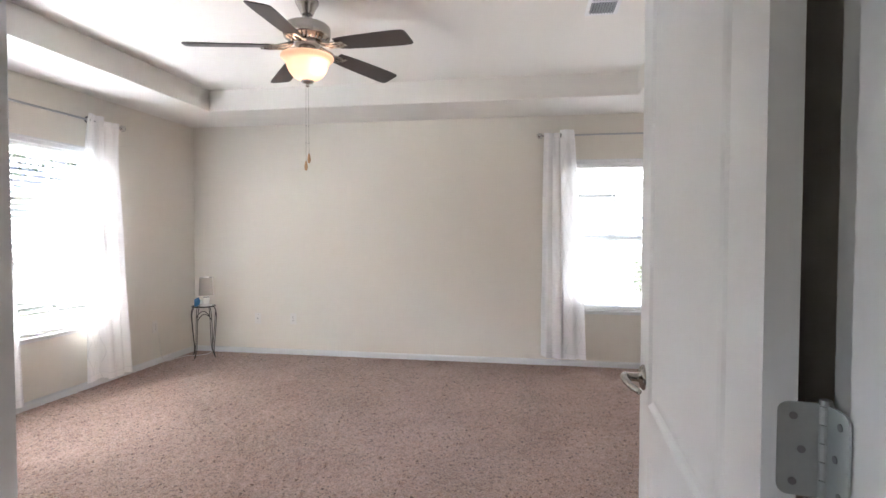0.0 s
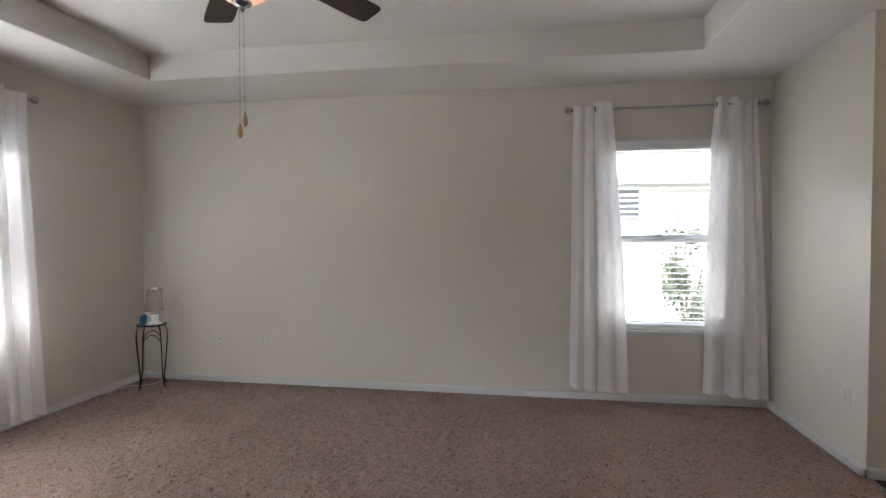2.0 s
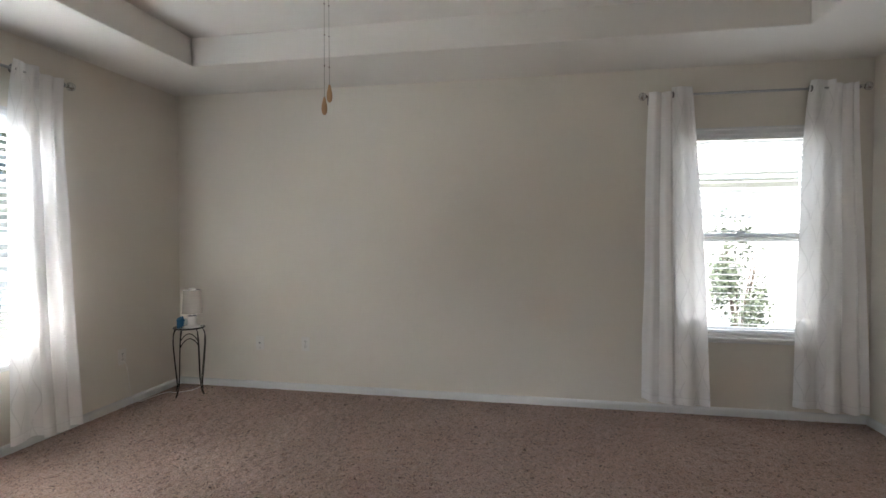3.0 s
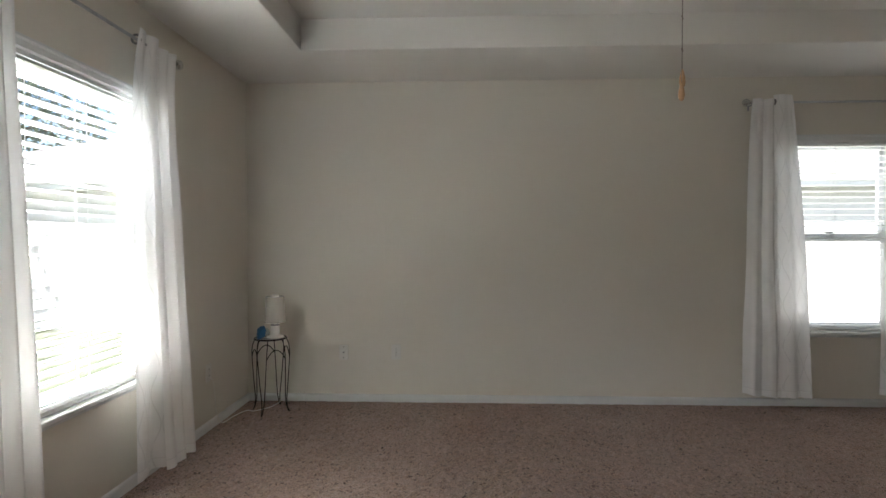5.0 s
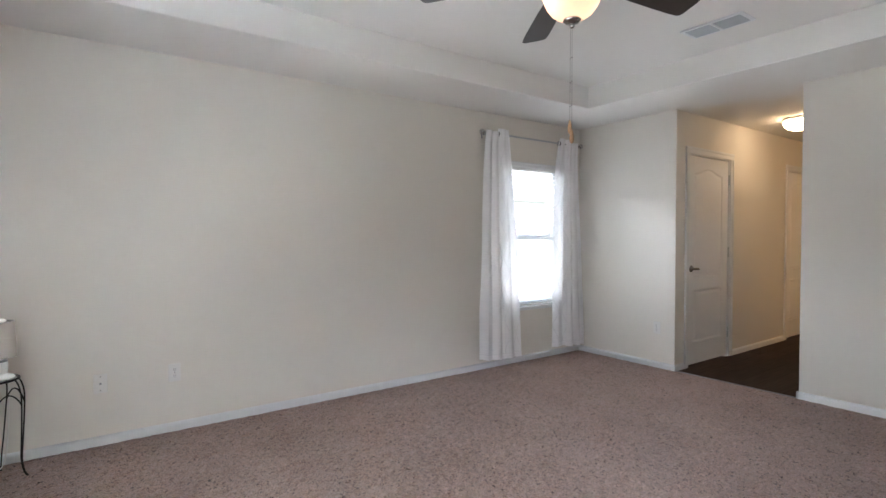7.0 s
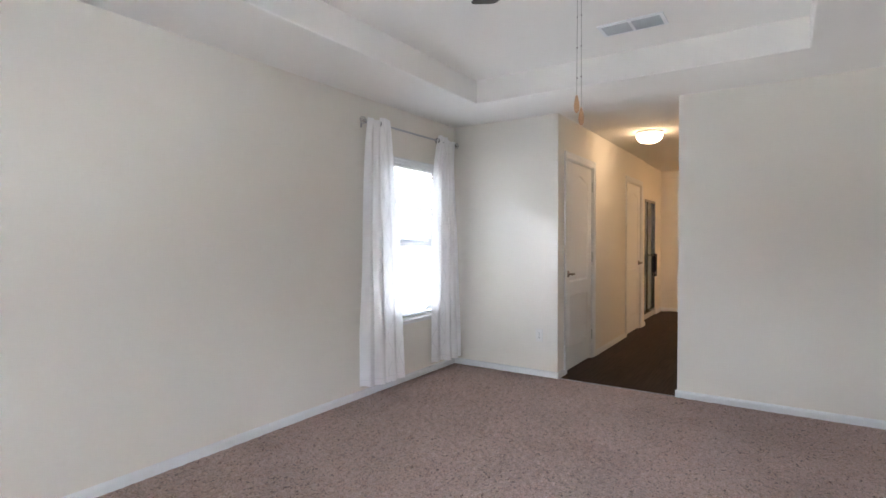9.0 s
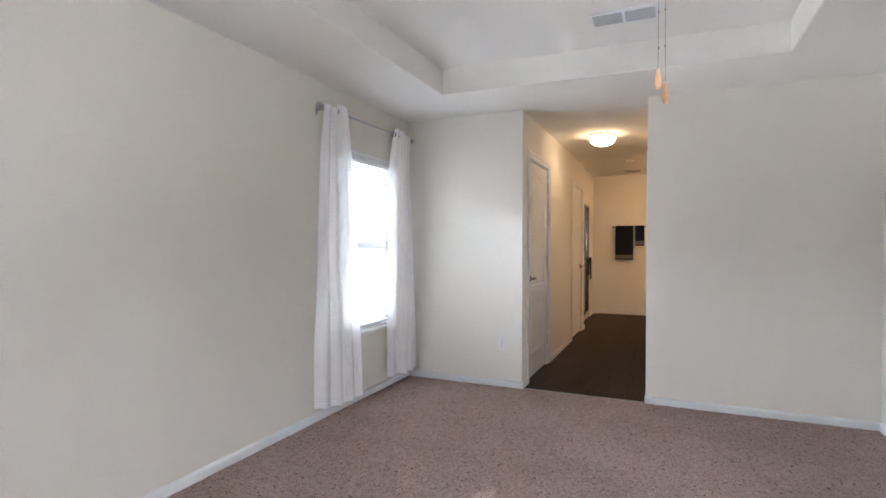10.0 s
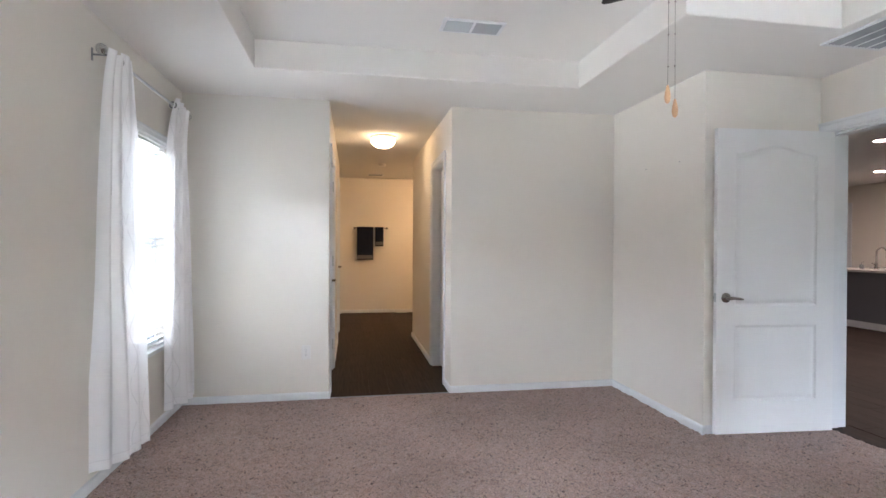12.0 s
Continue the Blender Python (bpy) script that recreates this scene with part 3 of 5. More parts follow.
def blind(at, hole, tilt):
    """A two-inch slatted blind, lowered and open, with its moulded valance, ladder cords, bottom rail and wand."""
    w, z0, z1 = hole[1] - hole[0], hole[2] + 0.034, hole[3]
    root = thing("window_blind", at, "white slatted blind lowered with its slats open", "blind", "window blinds")
    b = boxes((0.006, 0.012, z1 - 0.055, w - 0.006, 0.066, z1 - 0.012))
    part("head_rail", b, SLAT, root)
    b = bmesh.new()
    prof = ((0.0, -0.048), (0.012, -0.048), (0.014, -0.030), (0.022, -0.022), (0.024, 0.004), (0.030, 0.012), (0.030, 0.022), (0.0, 0.022))
    ends = [[b.verts.new((x, -0.002 - o, z1 + z)) for o, z in prof] for x in (-0.035, w + 0.035)]
    for k in range(len(prof)):
        k2 = (k + 1) % len(prof)
        b.faces.new((ends[0][k], ends[0][k2], ends[1][k2], ends[1][k]))
    b.faces.new(ends[0])
    b.faces.new(ends[1][::-1])
    bmesh.ops.recalc_face_normals(b, faces=b.faces)
    part("valance", b, TRIM, root, "moulded white valance")
    b = bmesh.new()
    n = 6
    top = [[b.verts.new((x, -0.025 + 0.05 * k / n, 0.0025 * (1 - (2 * k / n - 1) ** 2) + dz)) for k in range(n + 1)] for x, dz in ((0.010, 0), (w - 0.010, 0), (0.010, -0.0028), (w - 0.010, -0.0028))]
    for k in range(n):
        b.faces.new((top[0][k], top[1][k], top[1][k + 1], top[0][k + 1]))
        b.faces.new((top[2][k], top[2][k + 1], top[3][k + 1], top[3][k]))
    for a, c in ((0, 2), (1, 3)):
        b.faces.new(top[a] + top[c][::-1])
    for k in (0, n):
        b.faces.new((top[0][k], top[1][k], top[3][k], top[2][k]))
    bmesh.ops.recalc_face_normals(b, faces=b.faces)
    slat = mesh_of("slat", b, SLAT)
    z, r = z0 + 0.040, random.Random(7)
    while z < z1 - 0.075:
        o = new("slat", slat)
        o.parent = root
        o.matrix_basis = pose(0, 0.040, z, tilt + r.uniform(-1.2, 1.2), r.uniform(-0.12, 0.12), 0)
        z += 0.0435
    part("bottom_rail", box(bmesh.new(), 0.010, 0.016, z0, w - 0.010, 0.064, z0 + 0.018, 0.003), SLAT, root)
    for x in (0.13, w / 2, w - 0.13):
        b = bmesh.new()
        tube([(x, 0.0135, z0 + 0.01), (x, 0.0135, z1 - 0.05)], 0.0016, 5, b)
        tube([(x, 0.0665, z0 + 0.01), (x, 0.0665, z1 - 0.05)], 0.0016, 5, b)
        part("ladder_cord", b, SLAT, root)
    b = tube([(w - 0.07, 0.004, z1 - 0.05), (w - 0.068, 0.002, z1 - 0.62)], 0.0025, 6)
    tube([(w - 0.068, 0.002, z1 - 0.62), (w - 0.068, 0.002, z1 - 0.66)], 0.007, 8, b)
    part("tilt_cord", b, SLAT, root)
    return root


AT_N = pose(WIN_N[0], YN, 0)
AT_W = [pose(XW, h[0], 0, 0, 0, 90) for h in WIN_W]
window("window_1", AT_N, WIN_N, "white single-hung window with a deep white sill")
window("window_2", AT_W[1], WIN_W[1], "white single-hung window beside the corner table")
window("window_3", AT_W[0], WIN_W[0], "white single-hung window further from the corner")
# Out of view; added so that light reaches the living room side
window("window_4", pose(-3.855, -3.2, 0, 0, 0, 90), (0.0, 1.8, 0.5, 2.0), "unseen white single-hung window added to light the living room")
blind(AT_N, WIN_N, -6)
blind(AT_W[1], WIN_W[1], -7)
blind(AT_W[0], WIN_W[0], -7)


# ---- curtains ----
def cloth(x_top, x_bot, z_top, z_bot, folds, depth, phase, dip=0.0, lean=0.0, nu=72, nv=44, seed=1, bow=(0.0, 0.0), back=(0.0, 0.0), over=0.0):
    """A hanging sheet: x spans at the top and at the bottom, with folds that open out and wander downwards. UV in metres."""
    b = bmesh.new()
    uvl = b.loops.layers.uv.new("UVMap")
    rows = []
    span = max(abs(x_top[1] - x_top[0]), abs(x_bot[1] - x_bot[0])) * 1.6
    for j in range(nv + 1):
        s = j / nv
        a, c = x_top[0] + (x_bot[0] - x_top[0]) * s ** 0.8, x_top[1] + (x_bot[1] - x_top[1]) * s ** 0.8
        hang = 1 - (1 - s) ** 10
        row = []
        for i in range(nu + 1):
            u = i / nu
            wob = 0.35 * noise.noise((u * 3.1 + seed, s * 1.7, seed * 0.7))
            ph = folds * 2 * math.pi * u + phase + 1.3 * wob * s
            y = depth * (0.65 + 0.5 * s) * (math.sin(ph) + 0.15 * math.sin(2.3 * ph + seed)) + 0.012 * noise.noise((u * 2.0, s * 3.0, seed))
            x = a + (c - a) * u + 0.006 * math.cos(ph) + 0.008 * noise.noise((s * 2.5, u, seed + 3.0))
            edge = z_bot + 0.012 * noise.noise((u * 4.0, seed, 0.0))
            z = z_top - dip * math.sin(math.pi * min(max(u, 0), 1)) * (1 - s) ** 6 + (edge - z_top) * s
            row.append(b.verts.new((x, y + lean * s - over * (1 - s) ** 14 - hang * (bow[0] * (1 - u) ** 2 + bow[1] * u ** 2) + s * (back[0] * (1 - u) ** 2 + back[1] * u ** 2), z)))
        rows.append(row)
    for j in range(nv):
        for i in range(nu):
            f = b.faces.new((rows[j][i], rows[j + 1][i], rows[j + 1][i + 1], rows[j][i + 1]))
            f.smooth = True
            for loop, (p, q) in zip(f.loops, ((i, j), (i, j + 1), (i + 1, j + 1), (i + 1, j))):
                loop[uvl].uv = (span * p / nu, (z_top - z_bot) * (1 - q / nv))
    return b


def ring(at, r, thick, axis):
    b = bmesh.new()
    pts = [(r * math.cos(2 * math.pi * k / 20), r * math.sin(2 * math.pi * k / 20)) for k in range(21)]
    world_pts = [Vector(at) + (Vector((0, p, q)) if axis == "x" else Vector((p, 0, q))) for p, q in pts]
    return tube(world_pts, thick, 8, b, ends=False)


def curtain(at, flap_top, flap_bot, back_top, back_bot, z_rod, z_bot, ring_x, label, seed, lean=-0.045, flap_lean=-0.03, forward=0.045, tuck=0.0):
    """A grommet-top sheer: an embroidered leading flap and a plainer gathered part behind it, on the rod."""
    root = thing("curtain", at, label, "curtain", "sheer curtains")
    part("gathered_cloth", cloth(back_top, back_bot, z_rod + 0.026, z_bot, 2.3, 0.017, seed, 0.008, lean, seed=seed, over=0.026, back=(0.0, tuck) if flap_top[0] < back_top[0] else (tuck, 0.0)), SHEER, root, "plain gathered white cloth")
    part("leading_flap", cloth(flap_top, flap_bot, z_rod + 0.050, z_bot + 0.004, 1.1, 0.018, seed + 1.2, 0.0, flap_lean, seed=seed + 5, nu=40, over=0.022, bow=(forward, 0.0) if flap_top[0] < back_top[0] else (0.0, forward)), SHEER_WAVE, root, "embroidered wavy-line white cloth")
    for x in ring_x:
        part("grommet", ring((x, 0, z_rod), 0.021, 0.006, "x"), PEWTER, root, "dark metal grommet")
    return root


ROD_N, ROD_W = 0.068, 0.068  # how far the rods stand off the walls
cn = pose(0, YN - ROD_N, 0)
curtain(cn, (0.055, 0.190), (0.085, 0.318), (-0.10, 0.075), (-0.118, 0.12), 2.235, 0.090, (0.062,), "sheer white curtain hanging from the short rod", 1, -0.045, -0.035, tuck=0.105)
curtain(cn, (0.915, 1.06), (0.865, 1.06), (1.045, 1.19), (1.03, 1.285), 2.235, 0.095, (0.918,), "sheer white curtain hanging beside the room corner", 2, -0.035, -0.005, -0.042)
cw = pose(XW + ROD_W, 0, 0, 0, 0, 90)
curtain(cw, (4.118, 4.27), (4.045, 4.28), (4.235, 4.425), (4.20, 4.43), 2.215, 0.075, (4.135,), "sheer white curtain hanging beside the corner table", 3, -0.10, -0.05, -0.025)
curtain(cw, (3.21, 3.32), (3.11, 3.33), (3.31, 3.42), (3.30, 3.50), 2.215, 0.075, (3.215,), "sheer white curtain hanging between the two windows", 4)
curtain(cw, (2.42, 2.55), (2.42, 2.62), (2.26, 2.43), (2.22, 2.43), 2.215, 0.075, (2.545,), "sheer white curtain at the far end of the long rod", 5)


def curtain_rod(at, x0, x1, z, off, brackets, label):
    root = thing("curtain_rod", at, label, "curtain rod", "curtain rods")
    part("rod", tube([(x0 + 0.05, 0, z), (x1 - 0.05, 0, z)], 0.008, 12), ROD, root, smooth=True)
    for x, d in ((x0, -1), (x1, 1)):
        b = bmesh.new()
        tube([(x - d * 0.056, 0, z), (x - d * 0.05, 0, z), (x - d * 0.044, 0, z), (x - d * 0.032, 0, z), (x - d * 0.024, 0, z)], [0.009, 0.014, 0.014, 0.008, 0.013], 12, b)
        part("finial_collar", b, CHROME, root, smooth=True)
        b = bmesh.new()
        bmesh.ops.create_uvsphere(b, u_segments=10, v_segments=7, radius=0.028, matrix=Matrix.Translation((x, 0, z)))
        part("finial_ball", b, CRYSTAL, root, "faceted clear crystal ball")
    for x in brackets:
        b = bmesh.new()
        box(b, x - 0.006, off - 0.006, z - 0.045, x + 0.006, off - 0.0005, z + 0.02, 0.001)
        box(b, x - 0.004, -0.004, z - 0.018, x + 0.004, off - 0.005, z - 0.010)
        tube(spline([(x, -0.012, z + 0.004), (x, -0.010, z - 0.010), (x, 0.0, z - 0.014), (x, 0.010, z - 0.010)], 4), 0.004, 6, b)
        part("bracket", b, PEWTER, root)
    return root


curtain_rod(cn, -0.135, 1.256, 2.235, ROD_N, (-0.085, 1.20), "grey metal curtain rod with crystal ball ends over one window")
curtain_rod(cw, 2.19, 4.506, 2.215, ROD_W, (2.24, 3.37, 4.455), "long grey metal curtain rod with crystal ball ends over two windows")


# ---- doors ----
def outline(x0, x1, z0, z1, rise, d):
    """A panel's outline, inset by d, with a cambered head if rise is given."""
    pts = [(x0 + d, z0 + d), (x1 - d, z0 + d), (x1 - d, z1 - d)]
    n = 14
    for k in range(1, n):
        u = 1 - k / n
        s = (1 - math.cos(2 * math.pi * u)) / 2
        pts.append((x0 + d + (x1 - x0 - 2 * d) * u, z1 - d + rise * s) if rise else None)
    pts = [p for p in pts if p]
    return pts + [(x0 + d, z1 - d)]


def door_leaf(root, w, h, th, panels):
    """The slab: two faces with the panel openings cut out, and moulded panels set into them. y from 0 to -th."""
    b = bmesh.new()
    for y, flip in ((0.0, False), (-th, True)):
        edges = []
        for loop in [[(0, 0), (w, 0), (w, h), (0, h)]] + [outline(*p, 0) for p in panels]:
            vs = [b.verts.new((x, y, z)) for x, z in loop]
            edges += [b.edges.new((vs[k], vs[(k + 1) % len(vs)])) for k in range(len(vs))]
        bmesh.ops.triangle_fill(b, use_beauty=True, edges=edges, normal=(0, -1 if flip else 1, 0))
    c = [(0, 0), (w, 0), (w, h), (0, h)]
    for k in range(4):
        (x, z), (x2, z2) = c[k], c[(k + 1) % 4]
        b.faces.new([b.verts.new(p) for p in ((x, 0, z), (x2, 0, z2), (x2, -th, z2), (x, -th, z))])
    bmesh.ops.remove_doubles(b, verts=b.verts, dist=1e-5)
    bmesh.ops.recalc_face_normals(b, faces=b.faces)
    leaf = part("leaf", b, DOOR, root)
    for p in panels:
        b = bmesh.new()
        for y, d in ((0.0, -1 if th > 0 else 1), (-th, 1 if th > 0 else -1)):
            loops = []
            for inset, deep in ((0.0, 0.0), (0.010, 0.007), (0.018, 0.0085), (0.034, 0.004), (0.048, 0.0025)):
                loops.append([b.verts.new((x, y + d * deep, z)) for x, z in outline(*p, inset)])
            for a, c in zip(loops, loops[1:]):
                for k in range(len(a)):
                    k2 = (k + 1) % len(a)
                    b.faces.new((a[k], a[k2], c[k2], c[k]))
            b.faces.new(loops[-1])
        bmesh.ops.recalc_face_normals(b, faces=b.faces)
        part("panel", b, DOOR, root)
    return leaf


def lever(root, x, z, y, out, towards, latch_x=None):
    """A lever handle: rosette, neck and curved lever; out is the side (+1 or -1 in y), towards the way the lever points in x."""
    b = bmesh.new()
    prof = [(0.033, 0.0), (0.033, 0.004), (0.027, 0.010), (0.014, 0.013), (0.011, 0.020), (0.011, 0.046), (0.0, 0.048)]
    lathe(prof, 24, b)
    bmesh.ops.transform(b, matrix=Matrix.Translation((x, y, z)) @ Matrix.Rotation(-out * math.pi / 2, 4, "X"), verts=b.verts)
    h = part("door_handle", b, STEEL, root, "brushed nickel lever handle", smooth=True)
    pts = spline([(x - towards * 0.006, y + out * 0.046, z), (x + towards * 0.028, y + out * 0.051, z + 0.001), (x + towards * 0.068, y + out * 0.043, z - 0.004), (x + towards * 0.104, y + out * 0.027, z - 0.009)], 6)
    part("lever", tube(pts, [0.0115 - 0.0045 * k / (len(pts) - 1) for k in range(len(pts))], 10), STEEL, h, smooth=True)
    return h


def hinge(root, x, y, z, plate_dir, plate_dir_2=None):
    """Knuckle barrel with one visible plate and three screws; plate_dir is the plate's direction in the local plan."""
    b = bmesh.new()
    for k in range(5):
        lathe([(0.0, z - 0.05 + k * 0.02), (0.0068, z - 0.05 + k * 0.02), (0.0068, z - 0.0315 + k * 0.02), (0.0, z - 0.0315 + k * 0.02)], 12, b, (x, y))
    lathe([(0.004, z + 0.048), (0.0075, z + 0.050), (0.006, z + 0.055), (0.0, z + 0.057)], 12, b, (x, y))
    h = part("hinge", b, ZINC, root, "zinc-plated hinge")
    hinge_plate(h, Vector((x, y, z)), plate_dir)
    if plate_dir_2:
        hinge_plate(h, Vector((x, y, z)), plate_dir_2)
    return h


def hinge_plate(h, o, plate_dir):
    d = Vector((*plate_dir, 0)).normalized()
    s = Vector((-d.y, d.x, 0))
    b = bmesh.new()
    loop = []
    for cx, cz, a0 in ((0.034, -0.040, -90), (0.034, 0.040, 0)):
        loop += [(cx + 0.011 * math.cos(radians(a0 + 18 * k)), cz + 0.011 * math.sin(radians(a0 + 18 * k))) for k in range(6)]
    loop = [(0.0, -0.051)] + loop + [(0.0, 0.051)]
    f1 = [b.verts.new(o + d * p + Vector((0, 0, q)) + s * 0.0012) for p, q in loop]
    f2 = [b.verts.new(o + d * p + Vector((0, 0, q)) - s * 0.0012) for p, q in loop]
    b.faces.new(f1)
    b.faces.new(f2[::-1])
    for k in range(len(loop)):
        k2 = (k + 1) % len(loop)
        b.faces.new((f1[k], f2[k], f2[k2], f1[k2]))
    bmesh.ops.recalc_face_normals(b, faces=b.faces)
    part("hinge_plate", b, ZINC, h)
    for p, q in ((0.030, 0.036), (0.022, 0.0), (0.030, -0.036)):
        c = o + d * p + Vector((0, 0, q))
        b = bmesh.new()
        tube([c - s * 0.0022, c + s * 0.0022], 0.0042, 10, b)
        part("screw", b, PEWTER, h)


def casing(name, axis_y, x0, x1, z1, side, label, w=0.06):
    """Moulded trim round an opening in a wall whose face is at axis_y; side is the way into the room."""
    root = thing(name, pose(0, 0, 0), label, "trim", "", "structure")
    def y(o):
        return axis_y + side * o
    def strip(nm, a, b2):
        b = bmesh.new()
        lo, hi = sorted((y(-0.001), y(0.012)))
        box(b, a[0], lo, a[1], b2[0], hi, b2[1], 0.003)
        lo, hi = sorted((y(0.010), y(0.018)))
        if nm == "head":
            box(b, a[0], lo, b2[1] - 0.022, b2[0], hi, b2[1], 0.003)
        elif nm == "side_near":
            box(b, a[0], lo, a[1], a[0] + 0.022, hi, b2[1], 0.003)
        else:
            box(b, b2[0] - 0.022, lo, a[1], b2[0], hi, b2[1], 0.003)
        part("trim_strip", b, TRIM, root)
    strip("side_near", (x0 - w, 0.0), (x0 + 0.004, z1 - 0.004))
    strip("side_far", (x1 - 0.004, 0.0), (x1 + w, z1 - 0.004))
    strip("head", (x0 - w, z1 - 0.004), (x1 + w, z1 + w))
    return root


def jamb(name, x0, x1, y0, y1, z1, stop, label):
    """The lining of a doorway with its stop."""
    root = thing(name, pose(0, 0, 0), label, "door frame", "", "structure")
    for a, c in ((x0 - 0.002, x0 + 0.014), (x1 - 0.014, x1 + 0.002)):
        part("jamb_board", boxes((a, y0 - 0.001, 0.0, c, y1 + 0.001, z1 - 0.014)), TRIM, root)
    part("jamb_board", boxes((x0 - 0.002, y0 - 0.001, z1 - 0.014, x1 + 0.002, y1 + 0.001, z1 + 0.002)), TRIM, root)
    for a, c in ((x0 + 0.014, x0 + 0.025), (x1 - 0.025, x1 - 0.014)):
        part("stop", box(bmesh.new(), a, stop[0], 0.0, c, stop[1], z1 - 0.026, 0.002), TRIM, root)
    part("stop", box(bmesh.new(), x0 + 0.014, stop[0], z1 - 0.026, x1 - 0.014, stop[1], z1 - 0.014, 0.002), TRIM, root)
    return root


def two_panel(w):
    m = 0.13 * w / 0.88
    return [(m, w - m, 0.215, 0.722, 0.0), (m, w - m, 0.852, 1.865, 0.055)]


# bedroom door, standing open against the return wall
LW = 0.852
d1 = thing("door_1", pose(-0.001, 1.044, 0.014, 0, 0, 86.5), "white two-panel door standing open against the return wall", "door", "", "structure")
door_leaf(d1, LW, 2.03, 0.035, two_panel(LW))
lever(d1, LW - 0.065, 0.907, 0.0, 1, -1)
part("latch_plate", box(bmesh.new(), LW - 0.0005, -0.029, 0.878, LW + 0.0015, -0.006, 0.936, 0.001), ZINC, d1)
part("latch_bolt", box(bmesh.new(), LW + 0.0005, -0.024, 0.896, LW + 0.011, -0.011, 0.918, 0.003), ZINC, d1)
for z in (0.25, 1.048, 1.84):
    hinge(d1, -0.004, -0.060, z, (0.10, 1.0), (-1.0, -0.04))
jamb("door_frame_1", OPEN_E[0], OPEN_E[1], YS - 0.19, YS, DOOR_H, (YS - 0.115, YS - 0.045), "white painted frame of the bedroom doorway")
casing("casing_1", YS, OPEN_E[0], OPEN_E[1], DOOR_H, 1, "white moulded trim round the bedroom doorway")
casing("casing_2", YS - 0.19, OPEN_E[0], OPEN_E[1], DOOR_H, -1, "white moulded trim round the doorway, hall side")

# hall doors, closed
d2 = thing("door_2", pose(D1[0] + 0.016, HN + 0.012, 0.014), "closed white two-panel door in the hall", "door", "", "structure")
wd = D1[1] - D1[0] - 0.032
door_leaf(d2, wd, 2.028, -0.035, two_panel(wd))
lever(d2, 0.065, 0.935, 0.0, -1, 1)
for z in (0.24, 1.08, 1.83):
    hinge(d2, wd + 0.006, -0.008, z, (1.0, 0.15))
jamb("door_frame_2", D1[0], D1[1], HN, HN + 0.115, DOOR_H, (HN + 0.05, HN + 0.09), "white painted frame of a closed hall door")
casing("casing_3", HN, D1[0], D1[1], DOOR_H, -1, "white moulded trim round a hall door")
d3 = thing("door_3", pose(D2[0] + 0.016, HN + 0.012, 0.014), "closed white two-panel door at the hall's end", "door", "", "structure")
wd = D2[1] - D2[0] - 0.032
door_leaf(d3, wd, 2.028, -0.035, two_panel(wd))
lever(d3, wd - 0.065, 0.935, 0.0, -1, -1)
for z in (0.24, 1.08, 1.83):
    hinge(d3, -0.006, -0.008, z, (-1.0, 0.15))
jamb("door_frame_3", D2[0], D2[1], HN, HN + 0.115, DOOR_H, (HN + 0.05, HN + 0.09), "white painted frame of a closed hall door")
casing("casing_4", HN, D2[0], D2[1], DOOR_H, -1, "white moulded trim round a hall door")
d4 = thing("door_4", pose(D3[0] + 0.016, HS - 0.085, 0.014), "closed white two-panel door set back in its frame", "door", "", "structure")
wd = D3[1] - D3[0] - 0.032
door_leaf(d4, wd, 2.028, 0.035, two_panel(wd))
lever(d4, 0.065, 0.935, 0.0, 1, 1)
jamb("door_frame_4", D3[0], D3[1], HS - 0.13, HS, DOOR_H, (HS - 0.082, HS - 0.06), "white painted frame of the recessed hall door")
casing("casing_5", HS, D3[0], D3[1], DOOR_H, 1, "white moulded trim round the recessed hall door")


# ---- ceiling fan ----
FAN = (-1.520, 3.292)
fan = thing("ceiling_fan", pose(FAN[0], FAN[1], 0), "five-bladed brushed nickel ceiling fan with a lit glass bowl", "ceiling fan")
part("canopy", lathe([(0.0, TRAY_Z), (0.068, TRAY_Z - 0.001), (0.068, TRAY_Z - 0.014), (0.058, TRAY_Z - 0.030), (0.044, TRAY_Z - 0.056), (0.036, TRAY_Z - 0.078), (0.030, TRAY_Z - 0.086), (0.0, TRAY_Z - 0.087)], 36), STEEL, fan, smooth=True)
part("downrod", lathe([(0.0, 2.552), (0.012, 2.552), (0.012, 2.515), (0.022, 2.512), (0.022, 2.500), (0.0, 2.500)], 20), STEEL, fan)
part("motor_housing", lathe([(0.0, 2.506), (0.05, 2.505), (0.100, 2.501), (0.122, 2.495), (0.131, 2.486), (0.133, 2.478), (0.133, 2.432), (0.130, 2.425), (0.118, 2.421), (0.112, 2.412), (0.092, 2.402), (0.0, 2.400)], 48), STEEL, fan, smooth=True)
for k in range(28):
    a = 2 * math.pi * k / 28
    b = box(bmesh.new(), 0.076, -0.0045, 2.402, 0.109, 0.0045, 2.4115, 0.001)
    bmesh.ops.rotate(b, cent=(0, 0, 0), matrix=Matrix.Rotation(a, 3, "Z"), verts=b.verts)
    part("vent_fin", b, PEWTER, fan)
part("flywheel", lathe([(0.0, 2.401), (0.070, 2.401), (0.076, 2.394), (0.076, 2.384), (0.06, 2.379), (0.0, 2.378)], 36), PEWTER, fan, smooth=True)
part("switch_housing", lathe([(0.0, 2.379), (0.046, 2.379), (0.050, 2.372), (0.050, 2.330), (0.046, 2.324), (0.066, 2.318), (0.068, 2.310), (0.0, 2.308)], 36), STEEL, fan, smooth=True)
